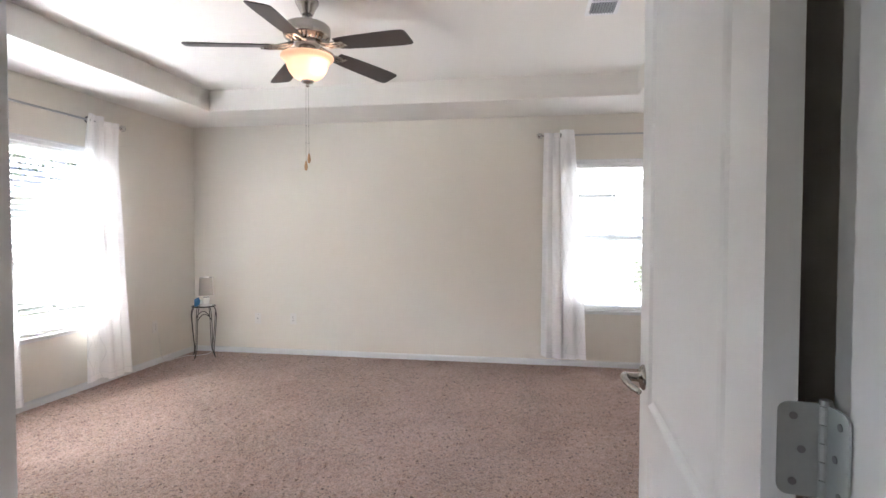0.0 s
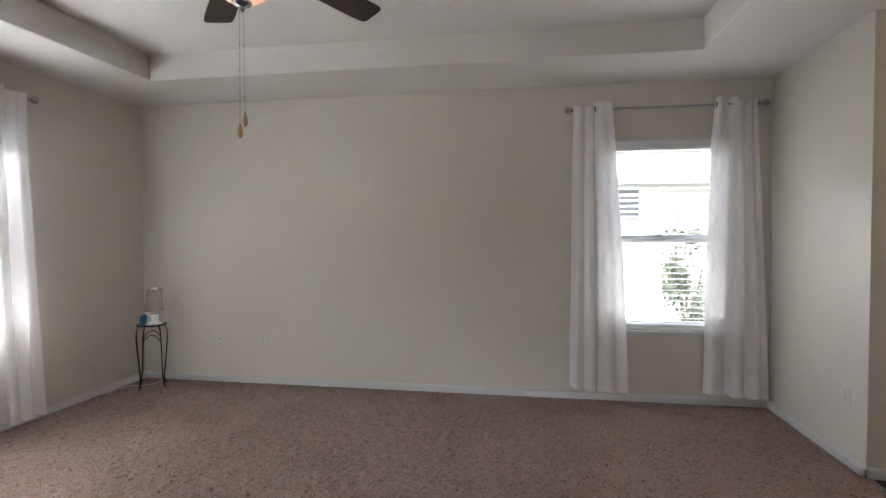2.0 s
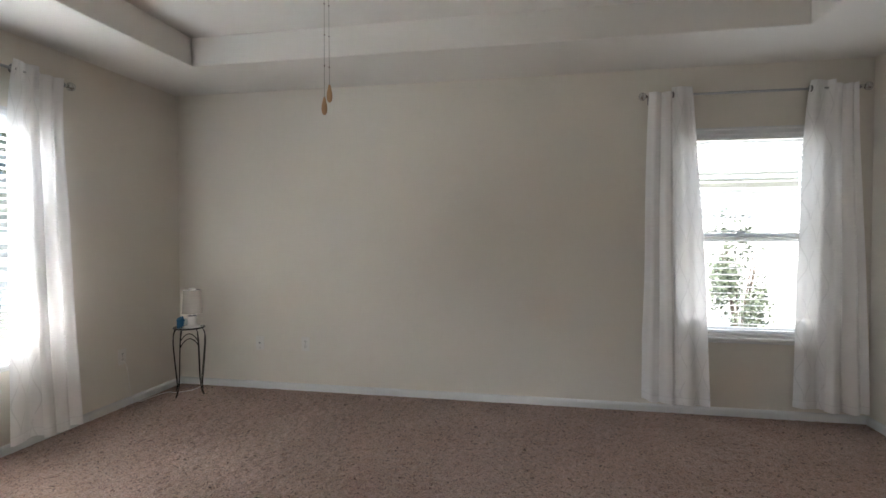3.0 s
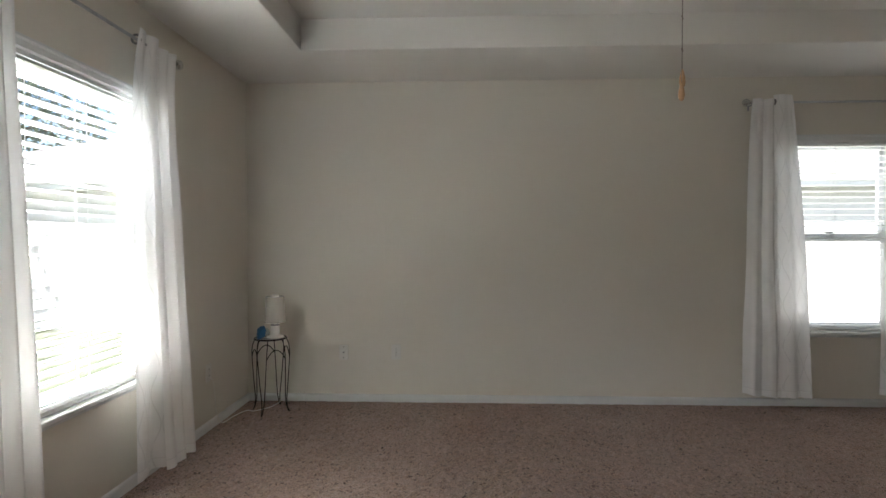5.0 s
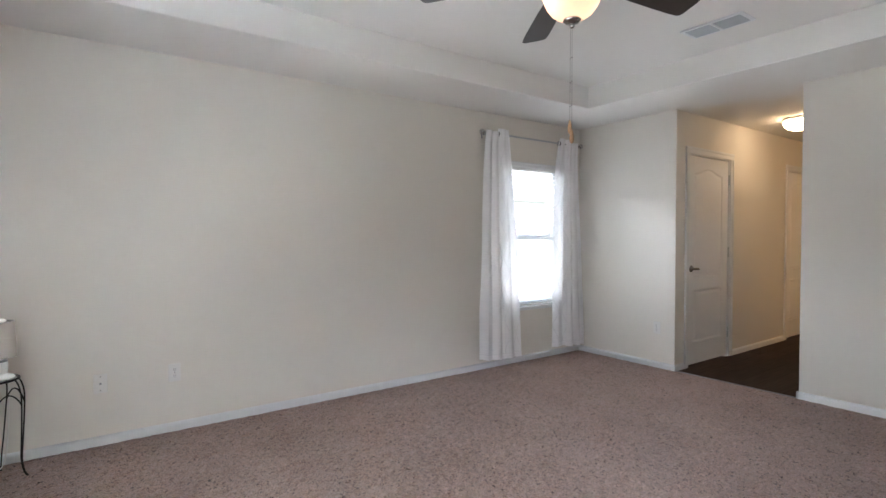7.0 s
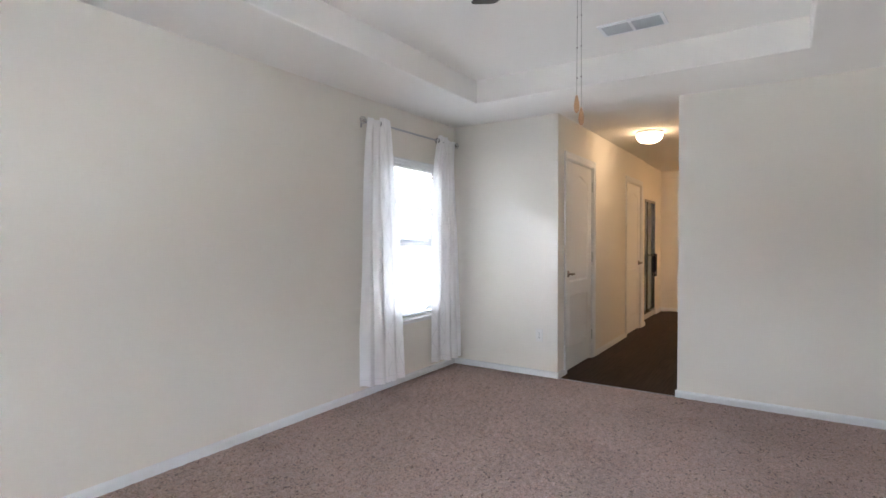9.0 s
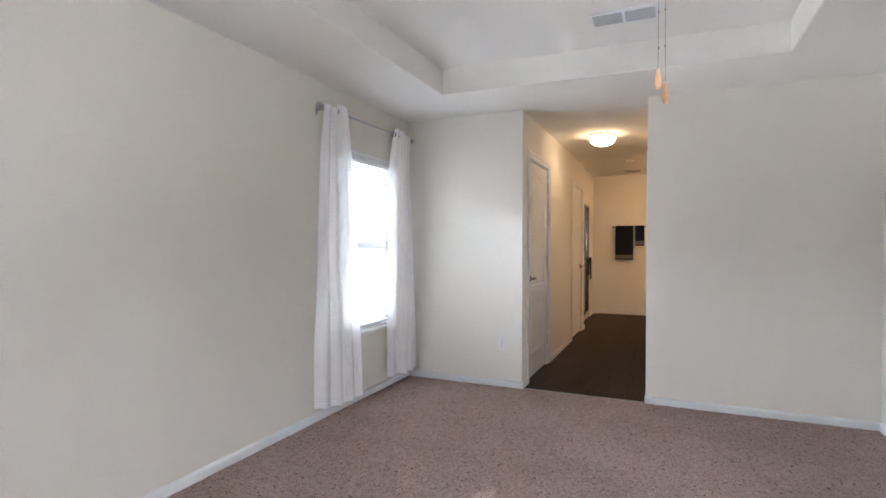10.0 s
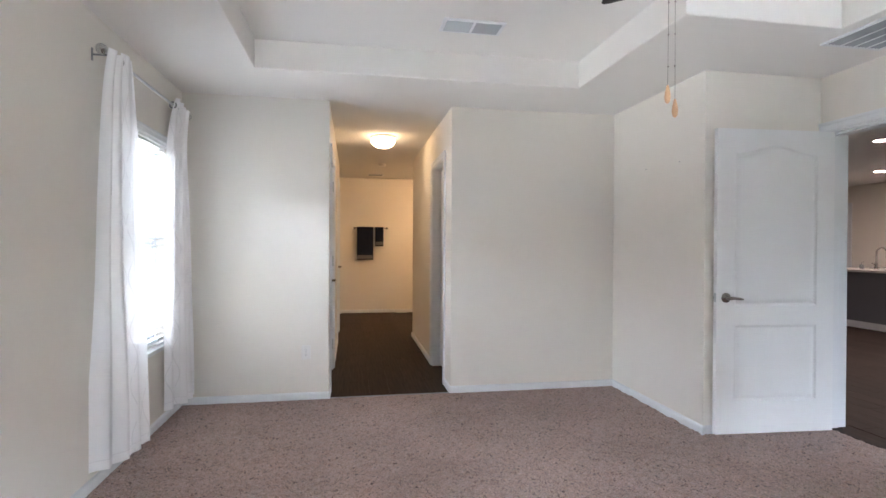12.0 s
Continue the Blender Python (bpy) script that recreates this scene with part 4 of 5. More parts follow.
b = lathe([(0.150, 2.318), (0.153, 2.312), (0.147, 2.304), (0.134, 2.294), (0.124, 2.278), (0.116, 2.256), (0.104, 2.230), (0.086, 2.206), (0.060, 2.188), (0.038, 2.180), (0.020, 2.178)], 48)
part("glass_bowl", b, BOWL, fan, "warm lit frosted alabaster glass bowl", smooth=True)
part("bowl_finial", lathe([(0.0, 2.190), (0.022, 2.189), (0.036, 2.182), (0.038, 2.176), (0.030, 2.167), (0.012, 2.162), (0.009, 2.156), (0.012, 2.151), (0.008, 2.145), (0.0, 2.142)], 24), STEEL, fan, smooth=True)


def blade_mesh():
    b = bmesh.new()
    prof = [(0.205, 0.050), (0.26, 0.058), (0.36, 0.064), (0.50, 0.069), (0.60, 0.071), (0.648, 0.068), (0.661, 0.058), (0.665, 0.040)]
    loop = [(x, w) for x, w in prof] + [(x, -w) for x, w in prof[::-1]]
    up = [b.verts.new((x, y, 0.003)) for x, y in loop]
    lo = [b.verts.new((x, y, -0.003)) for x, y in loop]
    b.faces.new(up)
    b.faces.new(lo[::-1])
    for k in range(len(loop)):
        k2 = (k + 1) % len(loop)
        b.faces.new((up[k], lo[k], lo[k2], up[k2]))
    bmesh.ops.recalc_face_normals(b, faces=b.faces)
    bmesh.ops.bevel(b, geom=[e for e in b.edges if abs(e.verts[0].co.z - e.verts[1].co.z) < 1e-5], offset=0.0018, segments=2, affect="EDGES")
    return mesh_of("blade", b, BLADE)


def iron_mesh():
    b = bmesh.new()
    for s in (-1, 1):
        pts = spline([(0.070, 0.012 * s, 0.020), (0.105, 0.030 * s, 0.006), (0.140, 0.040 * s, -0.004), (0.175, 0.026 * s, -0.007), (0.205, 0.034 * s, -0.006), (0.245, 0.030 * s, -0.005)], 5)
        tube(pts, 0.0065, 8, b)
    tube(spline([(0.070, 0, 0.020), (0.120, 0, 0.002), (0.170, 0, -0.008), (0.250, 0, -0.006)], 5), 0.0075, 8, b)
    box(b, 0.195, -0.040, -0.0085, 0.262, 0.040, -0.0045, 0.0015)
    for x, y in ((0.212, 0.024), (0.212, -0.024), (0.248, 0.0)):
        lathe([(0.0, -0.012), (0.006, -0.0105), (0.007, -0.0085)], 10, b, (x, y))
    return mesh_of("blade_iron", b, STEEL, True)


bl, ir = blade_mesh(), iron_mesh()
for k in range(5):
    turn = pose(0, 0, 2.378, 0, 0, -14 + 72 * k) @ Matrix.Rotation(radians(3.6), 4, "Y")  # the blades sag a little
    o = new("blade_iron", ir)
    o.parent, o.matrix_basis = fan, turn
    o2 = new("blade", bl)
    o2.parent, o2.matrix_basis = o, pose(0, 0, 0, -12, 0, 0)
for (x, y, z), top in (((-1.528, 3.284, 1.688), 2.160), ((-1.518, 3.303, 1.733), 2.160)):
    lx, ly = x - FAN[0], y - FAN[1]
    ch = part("pull_chain", tube([(lx * 0.8, ly * 0.8, top), (lx, ly, z + 0.03)], 0.0008, 6), STEEL, fan)
    part("pull_knob", lathe([(0.0, z + 0.030), (0.0035, z + 0.029), (0.005, z + 0.020), (0.0085, z + 0.004), (0.0095, z - 0.010), (0.0075, z - 0.022), (0.003, z - 0.028), (0.0, z - 0.029)], 16, centre=(lx, ly)), PINE, ch, "turned light wood pull knob", smooth=True)
    for q in range(3):
        b = bmesh.new()
        bmesh.ops.create_uvsphere(b, u_segments=8, v_segments=6, radius=0.0028, matrix=Matrix.Translation((lx * 0.9, ly * 0.9, 2.02 - 0.10 * q)))
        part("bead", b, STEEL, ch)

# ---- vents and lights on the ceilings ----
SLANT = 42  # of the vent slats, facing the west side of the room


def register(name, x0, y0, x1, y1, z, bars, along_x, label, split=True, mat=VENTGREY, cross=0):
    """A stamped white grille face down on a ceiling, with its frame, bars and a dark sheet for the duct's shade."""
    root = thing(name, pose(0, 0, 0), label, "vent")
    m = 0.022
    b = boxes((x0, y0, z - 0.009, x1, y0 + m, z), (x0, y1 - m, z - 0.009, x1, y1, z), (x0, y0 + m, z - 0.009, x0 + m, y1 - m, z), (x1 - m, y0 + m, z - 0.009, x1, y1 - m, z))
    part("frame", b, TRIM, root)
    # Near-black sheet on the uncut ceiling; its colour paints the shade inside a duct
    part("duct_shade_sheet", boxes((x0 + m, y0 + m, z - 0.0012, x1 - m, y1 - m, z - 0.0004)), DUCT_SHADE, root)
    if split:
        ym = (y0 + y1) / 2
        part("divider", boxes((x0 + m, ym - 0.008, z - 0.0135, x1 - m, ym + 0.008, z - 0.0015)), TRIM, root)
    for k in range(cross):
        y = y0 + m + (y1 - y0 - 2 * m) * (k + 1) / (cross + 1)
        part("bar", boxes((x0 + m, y - 0.005, z - 0.013, x1 - m, y + 0.005, z - 0.002)), TRIM, root)
    for k in range(bars):
        if along_x:
            y = y0 + m + (y1 - y0 - 2 * m) * (k + 0.5) / bars
            b = boxes((x0 + m, -0.007, -0.0007, x1 - m, 0.007, 0.0007))
            part("slat", b, mat, root, at=pose(0, y, z - 0.006, 28, 0, 0))
        else:
            x = x0 + m + (x1 - x0 - 2 * m) * (k + 0.5) / bars
            b = boxes((-0.0072, y0 + m, -0.0007, 0.0072, y1 - m, 0.0007))
            part("slat", b, mat, root, at=pose(x, 0, z - 0.0075, 0, SLANT, 0))
    return root


register("ceiling_vent", 0.085, 3.335, 0.275, 3.728, TRAY_Z, 9, False, "white stamped supply vent on the raised ceiling")
register("return_vent", -1.02, 1.19, -0.41, 1.595, CEIL_Z, 16, True, "large white return air grille beside the doorway", False, LOUVRE, 3)
dome = thing("hall_light", pose(2.66, 3.94, 0), "lit white glass dome light on the hall ceiling", "ceiling light")
part("base_ring", lathe([(0.0, CEIL_Z), (0.135, CEIL_Z), (0.138, CEIL_Z - 0.012), (0.132, CEIL_Z - 0.022), (0.0, CEIL_Z - 0.022)], 40), TRIM, dome, smooth=True)
part("dome_glass", lathe([(0.112, CEIL_Z - 0.020), (0.130, CEIL_Z - 0.032), (0.133, CEIL_Z - 0.048), (0.122, CEIL_Z - 0.078), (0.093, CEIL_Z - 0.104), (0.055, CEIL_Z - 0.118), (0.0, CEIL_Z - 0.122)], 40), DOME, dome, smooth=True)
# Fixture out of view, form and place assumed, added to light the bathroom wall
bath = thing("bath_light", pose(5.5, 2.6, 0.065), "unseen lit dome light added to brighten the bathroom wall", "ceiling light")
part("base_ring", lathe([(0.0, CEIL_Z), (0.135, CEIL_Z), (0.138, CEIL_Z - 0.012), (0.132, CEIL_Z - 0.022), (0.0, CEIL_Z - 0.022)], 40), TRIM, bath, smooth=True)
part("dome_glass", lathe([(0.128, CEIL_Z - 0.020), (0.150, CEIL_Z - 0.048), (0.138, CEIL_Z - 0.078), (0.105, CEIL_Z - 0.104), (0.055, CEIL_Z - 0.118), (0.0, CEIL_Z - 0.122)], 40), BATH_DOME, bath, smooth=True)
sd = thing("smoke_detector", pose(4.95, 3.82, 0), "small round white smoke detector", "smoke detector")
part("body", lathe([(0.0, 2.505), (0.055, 2.504), (0.056, 2.485), (0.045, 2.470), (0.0, 2.468)], 28), PLATE, sd, smooth=True)
part("vent_ring", lathe([(0.040, 2.474), (0.043, 2.468), (0.036, 2.466), (0.034, 2.471)], 28), TRIM, sd, smooth=True)
register("exhaust_vent", 6.10, 3.72, 6.30, 4.0, 2.505, 5, False, "small white vent on the bathroom ceiling", False)

# ---- wall plates ----
def outlet(at, label, kind="duplex"):
    """A cover plate with its sockets; x along the wall, -y into the room, centred on the origin."""
    root = thing("wall_outlet" if kind == "duplex" else "cable_plate", at, label, "outlet" if kind == "duplex" else "wall plate")
    part("cover_plate", box(bmesh.new(), -0.036, -0.006, -0.058, 0.036, -0.0005, 0.058, 0.003), PLATE, root)
    if kind == "duplex":
        for dz in (-0.020, 0.020):
            b = box(bmesh.new(), -0.016, -0.0085, dz - 0.014, 0.016, -0.0055, dz + 0.014, 0.0015)
            so = part("socket", b, PLATE, root)
            # No holes are cut: near-black blocks on the face paint the shade inside them
            for x, h in ((-0.006, 0.005), (0.006, 0.004)):
                part("slot", boxes((x - 0.001, -0.0092, dz + 0.002 - h, x + 0.001, -0.0083, dz + 0.002 + h)), SLOT_SHADE, so)
            part("ground_hole", tube([(0, -0.0092, dz - 0.008), (0, -0.0083, dz - 0.008)], 0.0022, 8), SLOT_SHADE, so)
        part("screw", tube([(0, -0.0072, 0), (0, -0.0055, 0)], 0.003, 8), STEEL, root)
    else:
        part("jack", tube([(0, -0.015, 0.0), (0, -0.005, 0.0)], 0.0055, 10), PEWTER, root)
        for dz in (-0.042, 0.042):
            part("screw", tube([(0, -0.0072, dz), (0, -0.0055, dz)], 0.003, 8), STEEL, root)
    return root


outlet(pose(-2.705, YN, 0.383), "white duplex outlet low on the long wall")
outlet(pose(-3.109, YN, 0.378), "white cable plate with a dark jack", "coax")
outlet(pose(XW, 4.951, 0.374, 0, 0, 90), "white duplex outlet low between curtain and corner")
outlet(pose(XE, 4.634, 0.384, 0, 0, -90), "white duplex outlet low beside the hall")
for x, z in ((0.801, 1.874), (0.375, 1.869)):
    b = tube([(0, -0.002, 0), (0, 0.009, 0.002)], 0.0022, 8)
    lathe([(0.0, 0.0), (0.004, 0.0), (0.004, 0.0015), (0.0, 0.0015)], 10, b)
    tagged(part("nail", b, PEWTER, None, at=pose(x, YSE, z)), "small bare steel nail in painted drywall", "nail", "picture nails")

# ---- corner table and what stands on it ----
TX, TY, TZ = -3.585, 5.335, 0.538
table = thing("plant_stand", pose(TX, TY, 0, 0, 0, 0), "small black wrought-iron plant stand with curved legs", "side table")
part("top_ring", tube([(0.112 * math.cos(2 * math.pi * k / 32), 0.112 * math.sin(2 * math.pi * k / 32), TZ - 0.006) for k in range(33)], 0.006, 8, ends=False), BLACK_IRON, table, smooth=True)
part("top_plate", lathe([(0.0, TZ), (0.108, TZ), (0.110, TZ - 0.003), (0.108, TZ - 0.007), (0.0, TZ - 0.007)], 36), SHOWER_GLASS, table, "clear glass top")
for q in range(4):
    a0 = radians(-97 + 90 * q)
    for sgn in (-1, 1):
        pts = []
        for r, z, dlt in ((0.106, TZ - 0.008, 17), (0.122, TZ - 0.04, 17), (0.132, TZ - 0.10, 16), (0.129, 0.33, 13), (0.122, 0.20, 9), (0.117, 0.10, 5), (0.126, 0.035, 2), (0.142, 0.004, 1.0)):
            a = a0 + sgn * radians(dlt)
            pts.append((r * math.cos(a), r * math.sin(a), z))
        part("leg", tube(spline(pts, 5), 0.0036, 8), BLACK_IRON, table, smooth=True)
    near, far = [Vector((0.131 * math.cos(a), 0.131 * math.sin(a), 0.395)) for a in (a0 + radians(15), a0 + radians(75))]
    pts = [near.lerp(far, k / 12) + Vector((0, 0, 0.065 * math.sin(math.pi * k / 12) ** 0.8)) for k in range(13)]
    part("arch", tube(pts, 0.0036, 8), BLACK_IRON, table, smooth=True)

LX, LY = TX + 0.036, TY - 0.01
lamp = thing("table_lamp", pose(LX, LY, TZ), "small white table lamp with a pale beige drum shade", "table lamp")
part("base", lathe([(0.0, 0.0), (0.060, 0.0), (0.062, 0.006), (0.056, 0.013), (0.036, 0.020), (0.031, 0.028), (0.034, 0.050), (0.034, 0.080), (0.031, 0.087), (0.0, 0.088)], 32), CERAMIC, lamp, smooth=True)
part("collar", lathe([(0.0, 0.086), (0.032, 0.087), (0.033, 0.091), (0.029, 0.095), (0.0, 0.096)], 28), PEWTER, lamp, "grey metal collar", smooth=True)
part("neck", lathe([(0.0, 0.095), (0.009, 0.095), (0.009, 0.178), (0.0, 0.179)], 16), PLATE, lamp, smooth=True)
part("bulb", lathe([(0.0, 0.178), (0.010, 0.180), (0.015, 0.200), (0.021, 0.222), (0.019, 0.243), (0.009, 0.254), (0.0, 0.257)], 16), PLATE, lamp, smooth=True)
sh = part("shade", lathe([(0.072, 0.112), (0.070, 0.16), (0.067, 0.22), (0.064, 0.293)], 40), SHADE, lamp, "pale beige cloth drum shade", smooth=True)
part("trim_ring", tube([(0.0638 * math.cos(2 * math.pi * k / 32), 0.0638 * math.sin(2 * math.pi * k / 32), 0.294) for k in range(33)], 0.0022, 6, ends=False), PEWTER, sh)
part("trim_ring", tube([(0.0723 * math.cos(2 * math.pi * k / 32), 0.0723 * math.sin(2 * math.pi * k / 32), 0.112) for k in range(33)], 0.0015, 6, ends=False), SHADE, sh)
b = bmesh.new()
for k in range(3):
    a = 2 * math.pi * k / 3 + 0.4
    tube([(0, 0, 0.292), (0.063 * math.cos(a), 0.063 * math.sin(a), 0.293)], 0.0016, 6, b)
part("spider", b, PEWTER, sh)
part("finial", lathe([(0.0, 0.290), (0.026, 0.291), (0.032, 0.298), (0.026, 0.306), (0.012, 0.310), (0.0, 0.311)], 20), CERAMIC, lamp, "white round finial", smooth=True)

pouch = thing("blue_pouch", pose(TX - 0.058, TY - 0.01, TZ + 0.010, 20, -24, 35), "small crumpled blue pouch lying on the plant stand", "pouch")
b = box(bmesh.new(), -0.036, -0.026, 0.0, 0.036, 0.026, 0.062)
bmesh.ops.subdivide_edges(b, edges=b.edges, cuts=4, use_grid_fill=True)
for v in b.verts:
    n3 = noise.noise_vector(v.co * 45)
    k = 1 - 0.35 * abs(v.co.x) / 0.03 * (0.4 + v.co.z / 0.05 * 0.6)
    v.co = Vector((v.co.x * (1 - 0.25 * v.co.z / 0.05) + 0.010 * v.co.z / 0.05, v.co.y * k, v.co.z)) + n3 * 0.0045
    v.co.z = max(v.co.z, 0.0)
part("packet", b, BLUE, pouch, smooth=True)
b = box(bmesh.new(), 0.018, -0.024, 0.0, 0.052, 0.018, 0.030)
bmesh.ops.subdivide_edges(b, edges=b.edges, cuts=3, use_grid_fill=True)
for v in b.verts:
    v.co += noise.noise_vector(v.co * 60 + Vector((5, 1, 2))) * 0.006
    v.co.z = max(v.co.z, 0.0)
part("tissue", b, TISSUE, pouch, "pale crumpled tissue", smooth=True)

cord = spline([(XW + 0.004, 4.951, 0.352), (XW + 0.030, 4.965, 0.30), (XW + 0.030, 5.00, 0.10), (XW + 0.035, 5.06, 0.010), (XW + 0.06, 5.20, 0.009), (XW + 0.10, 5.31, 0.010), (-3.69, 5.30, 0.012), (-3.60, 5.42, 0.012), (-3.545, 5.445, 0.08), (-3.525, 5.448, 0.40), (-3.525, 5.42, 0.530), (-3.53, 5.375, 0.546)], 8)
tagged(part("lamp_cord", tube(cord, 0.0026, 6), PLATE, None, smooth=True), "thin white lamp cord trailing over the carpet", "cord")

# ---- hall and bathroom ----
base = structure("floor_hall", boxes((XE, HS - 0.2, -0.12, 6.84, 4.7, -0.010)), PLANK, "dark brown vinyl board hall floor", "floor")
structure("floor_bath", boxes((3.99, 1.68, -0.12, 6.84, HS - 0.2, -0.004)), PLANK, "dark brown vinyl board bathroom floor", "floor")
kitchen_floor = structure("floor_kitchen", boxes((-4.0, -6.75, -0.12, 8.75, 0.98, -0.004)), PLANK, "dark brown vinyl board kitchen floor", "floor")
b = boxes((XE - 0.004, HS, -0.01, XE + 0.018, HN, 0.004))
structure("threshold", b, PEWTER, "thin dark edge strip between carpet and boards", "threshold")
tb = thing("towel_bar", pose(6.72, 3.92, 1.575), "nickel towel bar on the bathroom wall", "towel bar")
part("bar", tube([(-0.065, -0.31, 0), (-0.065, 0.31, 0)], 0.008, 12), STEEL, tb, smooth=True)
for y in (-0.30, 0.30):
    part("post", tube([(-0.001, y, 0), (-0.012, y, 0), (-0.014, y, 0), (-0.075, y, 0)], [0.022, 0.020, 0.010, 0.010], 14), STEEL, tb, smooth=True)


def towel(y0, y1, drop, label):
    """A towel folded over the bar, with its woven grey border."""
    root = thing("towel", pose(6.655, 0, 1.584), label, "towel", "hanging towels")
    def hang(z_from, z_to, extra):
        b = bmesh.new()
        for side, low in ((-1, z_to), (1, z_to * 0.92)):
            n, m = 10, 14
            rows = []
            for j in range(m + 1):
                z = z_from + (low - z_from) * j / m
                rows.append([b.verts.new((side * (0.016 + extra + 0.008 * noise.noise((k * 0.6, j * 0.4, side))), y0 + (y1 - y0) * k / n + 0.004 * noise.noise((j * 0.5, k, 3)), z)) for k in range(n + 1)])
            for j in range(m):
                for k in range(n):
                    b.faces.new((rows[j][k], rows[j + 1][k], rows[j + 1][k + 1], rows[j][k + 1]))
        return b
    b = hang(0.0, -drop, 0.0)
    top = []
    for j in range(9):
        a = math.pi * j / 8
        top.append([b.verts.new((-0.016 * math.cos(a), y0 + (y1 - y0) * k / 10, 0.012 * math.sin(a))) for k in range(11)])
    for j in range(8):
        for k in range(10):
            b.faces.new((top[j][k], top[j + 1][k], top[j + 1][k + 1], top[j][k + 1]))
    o = part("towel_body", b, NAVY, root, smooth=True)
    sol = o.modifiers.new("thickness", "SOLIDIFY")
    sol.thickness = 0.006
    o = part("border_band", boxes((-0.028, y0 + 0.003, -drop + 0.02, -0.024, y1 - 0.003, -drop + 0.085)), GREYBAND, root, "woven grey border")


towel(3.877, 4.175, 0.595, "dark navy bath towel folded over the bar")
towel(3.690, 3.842, 0.345, "dark navy hand towel folded over the bar")

shower = thing("shower_enclosure", pose(0, 4.575, 0), "framed clear glass shower door with a dark towel on its handle", "shower")
b = boxes((5.25, 0.0, 0.08, 5.285, 0.06, 1.93), (6.185, 0.0, 0.08, 6.22, 0.06, 1.93), (5.285, 0.0, 1.89, 6.185, 0.06, 1.93), (5.285, 0.0, 0.08, 6.185, 0.06, 0.115))
part("frame", b, STEEL, shower)
g = part("glass_panel", boxes((5.285, 0.026, 0.115, 5.73, 0.032, 1.89)), SHOWER_GLASS, shower)
g2 = part("glass_door", boxes((5.75, 0.026, 0.115, 6.185, 0.032, 1.89)), SHOWER_GLASS, shower)
part("door_stile", boxes((5.73, 0.015, 0.115, 5.75, 0.045, 1.89)), STEEL, shower)
part("handle_bar", tube([(5.80, -0.045, 1.02), (6.13, -0.045, 1.02)], 0.008, 10), STEEL, shower, smooth=True)
for x in (5.82, 6.11):
    part("handle_post", tube([(x, -0.045, 1.02), (x, 0.028, 1.02)], 0.007, 8), STEEL, shower)
part("curb", boxes((5.20, -0.006, 0.0, 6.27, 0.112, 0.08)), CERAMIC, shower)
structure("shower_wall", boxes((5.0, 5.35, 0.0, 6.6, 5.40, 2.5), (5.0, 4.69, 0.0, 5.05, 5.35, 2.5), (6.55, 4.69, 0.0, 6.6, 5.35, 2.5)), CERAMIC, "white shower surround", "wall")
st = thing("towel", pose(5.96, 4.575 - 0.045, 1.03), "dark hand towel folded over the shower door handle", "towel", "hanging towels")
b = bmesh.new()
rows = []
for j in range(21):
    u = j / 20
    if u < 0.45:
        y, z = -0.014, -0.36 * (1 - u / 0.45)
    elif u > 0.55:
        y, z = 0.014, -0.30 * (u - 0.55) / 0.45
    else:
        a = math.pi * (u - 0.45) / 0.10
        y, z = -0.014 * math.cos(a), 0.010 * math.sin(a)
    rows.append([b.verts.new((-0.09 + 0.18 * k / 8, y + 0.005 * noise.noise((k * 0.5, j * 0.3, 1)), z)) for k in range(9)])
for j in range(20):
    for k in range(8):
        b.faces.new((rows[j][k], rows[j + 1][k], rows[j + 1][k + 1], rows[j][k + 1]))
o = part("towel_body", b, NAVY, st, smooth=True)
o.modifiers.new("thickness", "SOLIDIFY").thickness = 0.006
part("border_band", boxes((-0.088, -0.023, -0.33, 0.088, -0.019, -0.28)), GREYBAND, st, "woven grey border")

# ---- kitchen beyond the doorway ----
isl = thing("kitchen_island", pose(0, 0, 0), "slate grey kitchen island with white base trim", "kitchen island")
part("body", boxes((1.9, -4.12, 0.0, 4.75, -3.6, 0.875)), ISLAND, isl)
part("base_trim", box(bmesh.new(), 1.885, -3.599, 0.0, 4.765, -3.583, 0.105, 0.004), TRIM, isl)
part("end_trim", box(bmesh.new(), 4.751, -4.12, 0.0, 4.766, -3.6, 0.105, 0.004), TRIM, isl)
ct = tagged(part("worktop", box(bmesh.new(), 1.85, -4.16, 0.876, 4.80, -3.50, 0.915, 0.006), QUARTZ), "pale polished stone worktop on the island", "worktop")
fc = thing("kitchen_faucet", pose(3.86, -3.93, 0.916), "tall brushed nickel kitchen faucet", "faucet")
part("base", lathe([(0.0, 0.0), (0.030, 0.0), (0.028, 0.012), (0.022, 0.03), (0.020, 0.11), (0.0, 0.11)], 20), STEEL, fc, smooth=True)
part("spout", tube(spline([(0, 0, 0.10), (0, 0, 0.24), (-0.02, 0.0, 0.31), (-0.085, 0.0, 0.345), (-0.15, 0.0, 0.31), (-0.165, 0.0, 0.25)], 6), 0.013, 12), STEEL, fc, smooth=True)
part("spray_head", tube([(-0.165, 0, 0.26), (-0.170, 0, 0.17)], [0.015, 0.019], 12), STEEL, fc, smooth=True)
part("lever", tube([(0.0, 0.02, 0.07), (0.03, 0.06, 0.10)], 0.007, 8), STEEL, fc)
sp = thing("soap_dispenser", pose(4.10, -3.93, 0.916), "small dark soap dispenser beside the faucet", "soap dispenser")
part("bottle", lathe([(0.0, 0.0), (0.030, 0.0), (0.030, 0.06), (0.012, 0.075), (0.0, 0.076)], 16), PEWTER, sp, smooth=True)
part("pump", tube([(0, 0, 0.07), (0, 0, 0.11), (-0.04, 0, 0.115)], 0.005, 8), STEEL, sp)
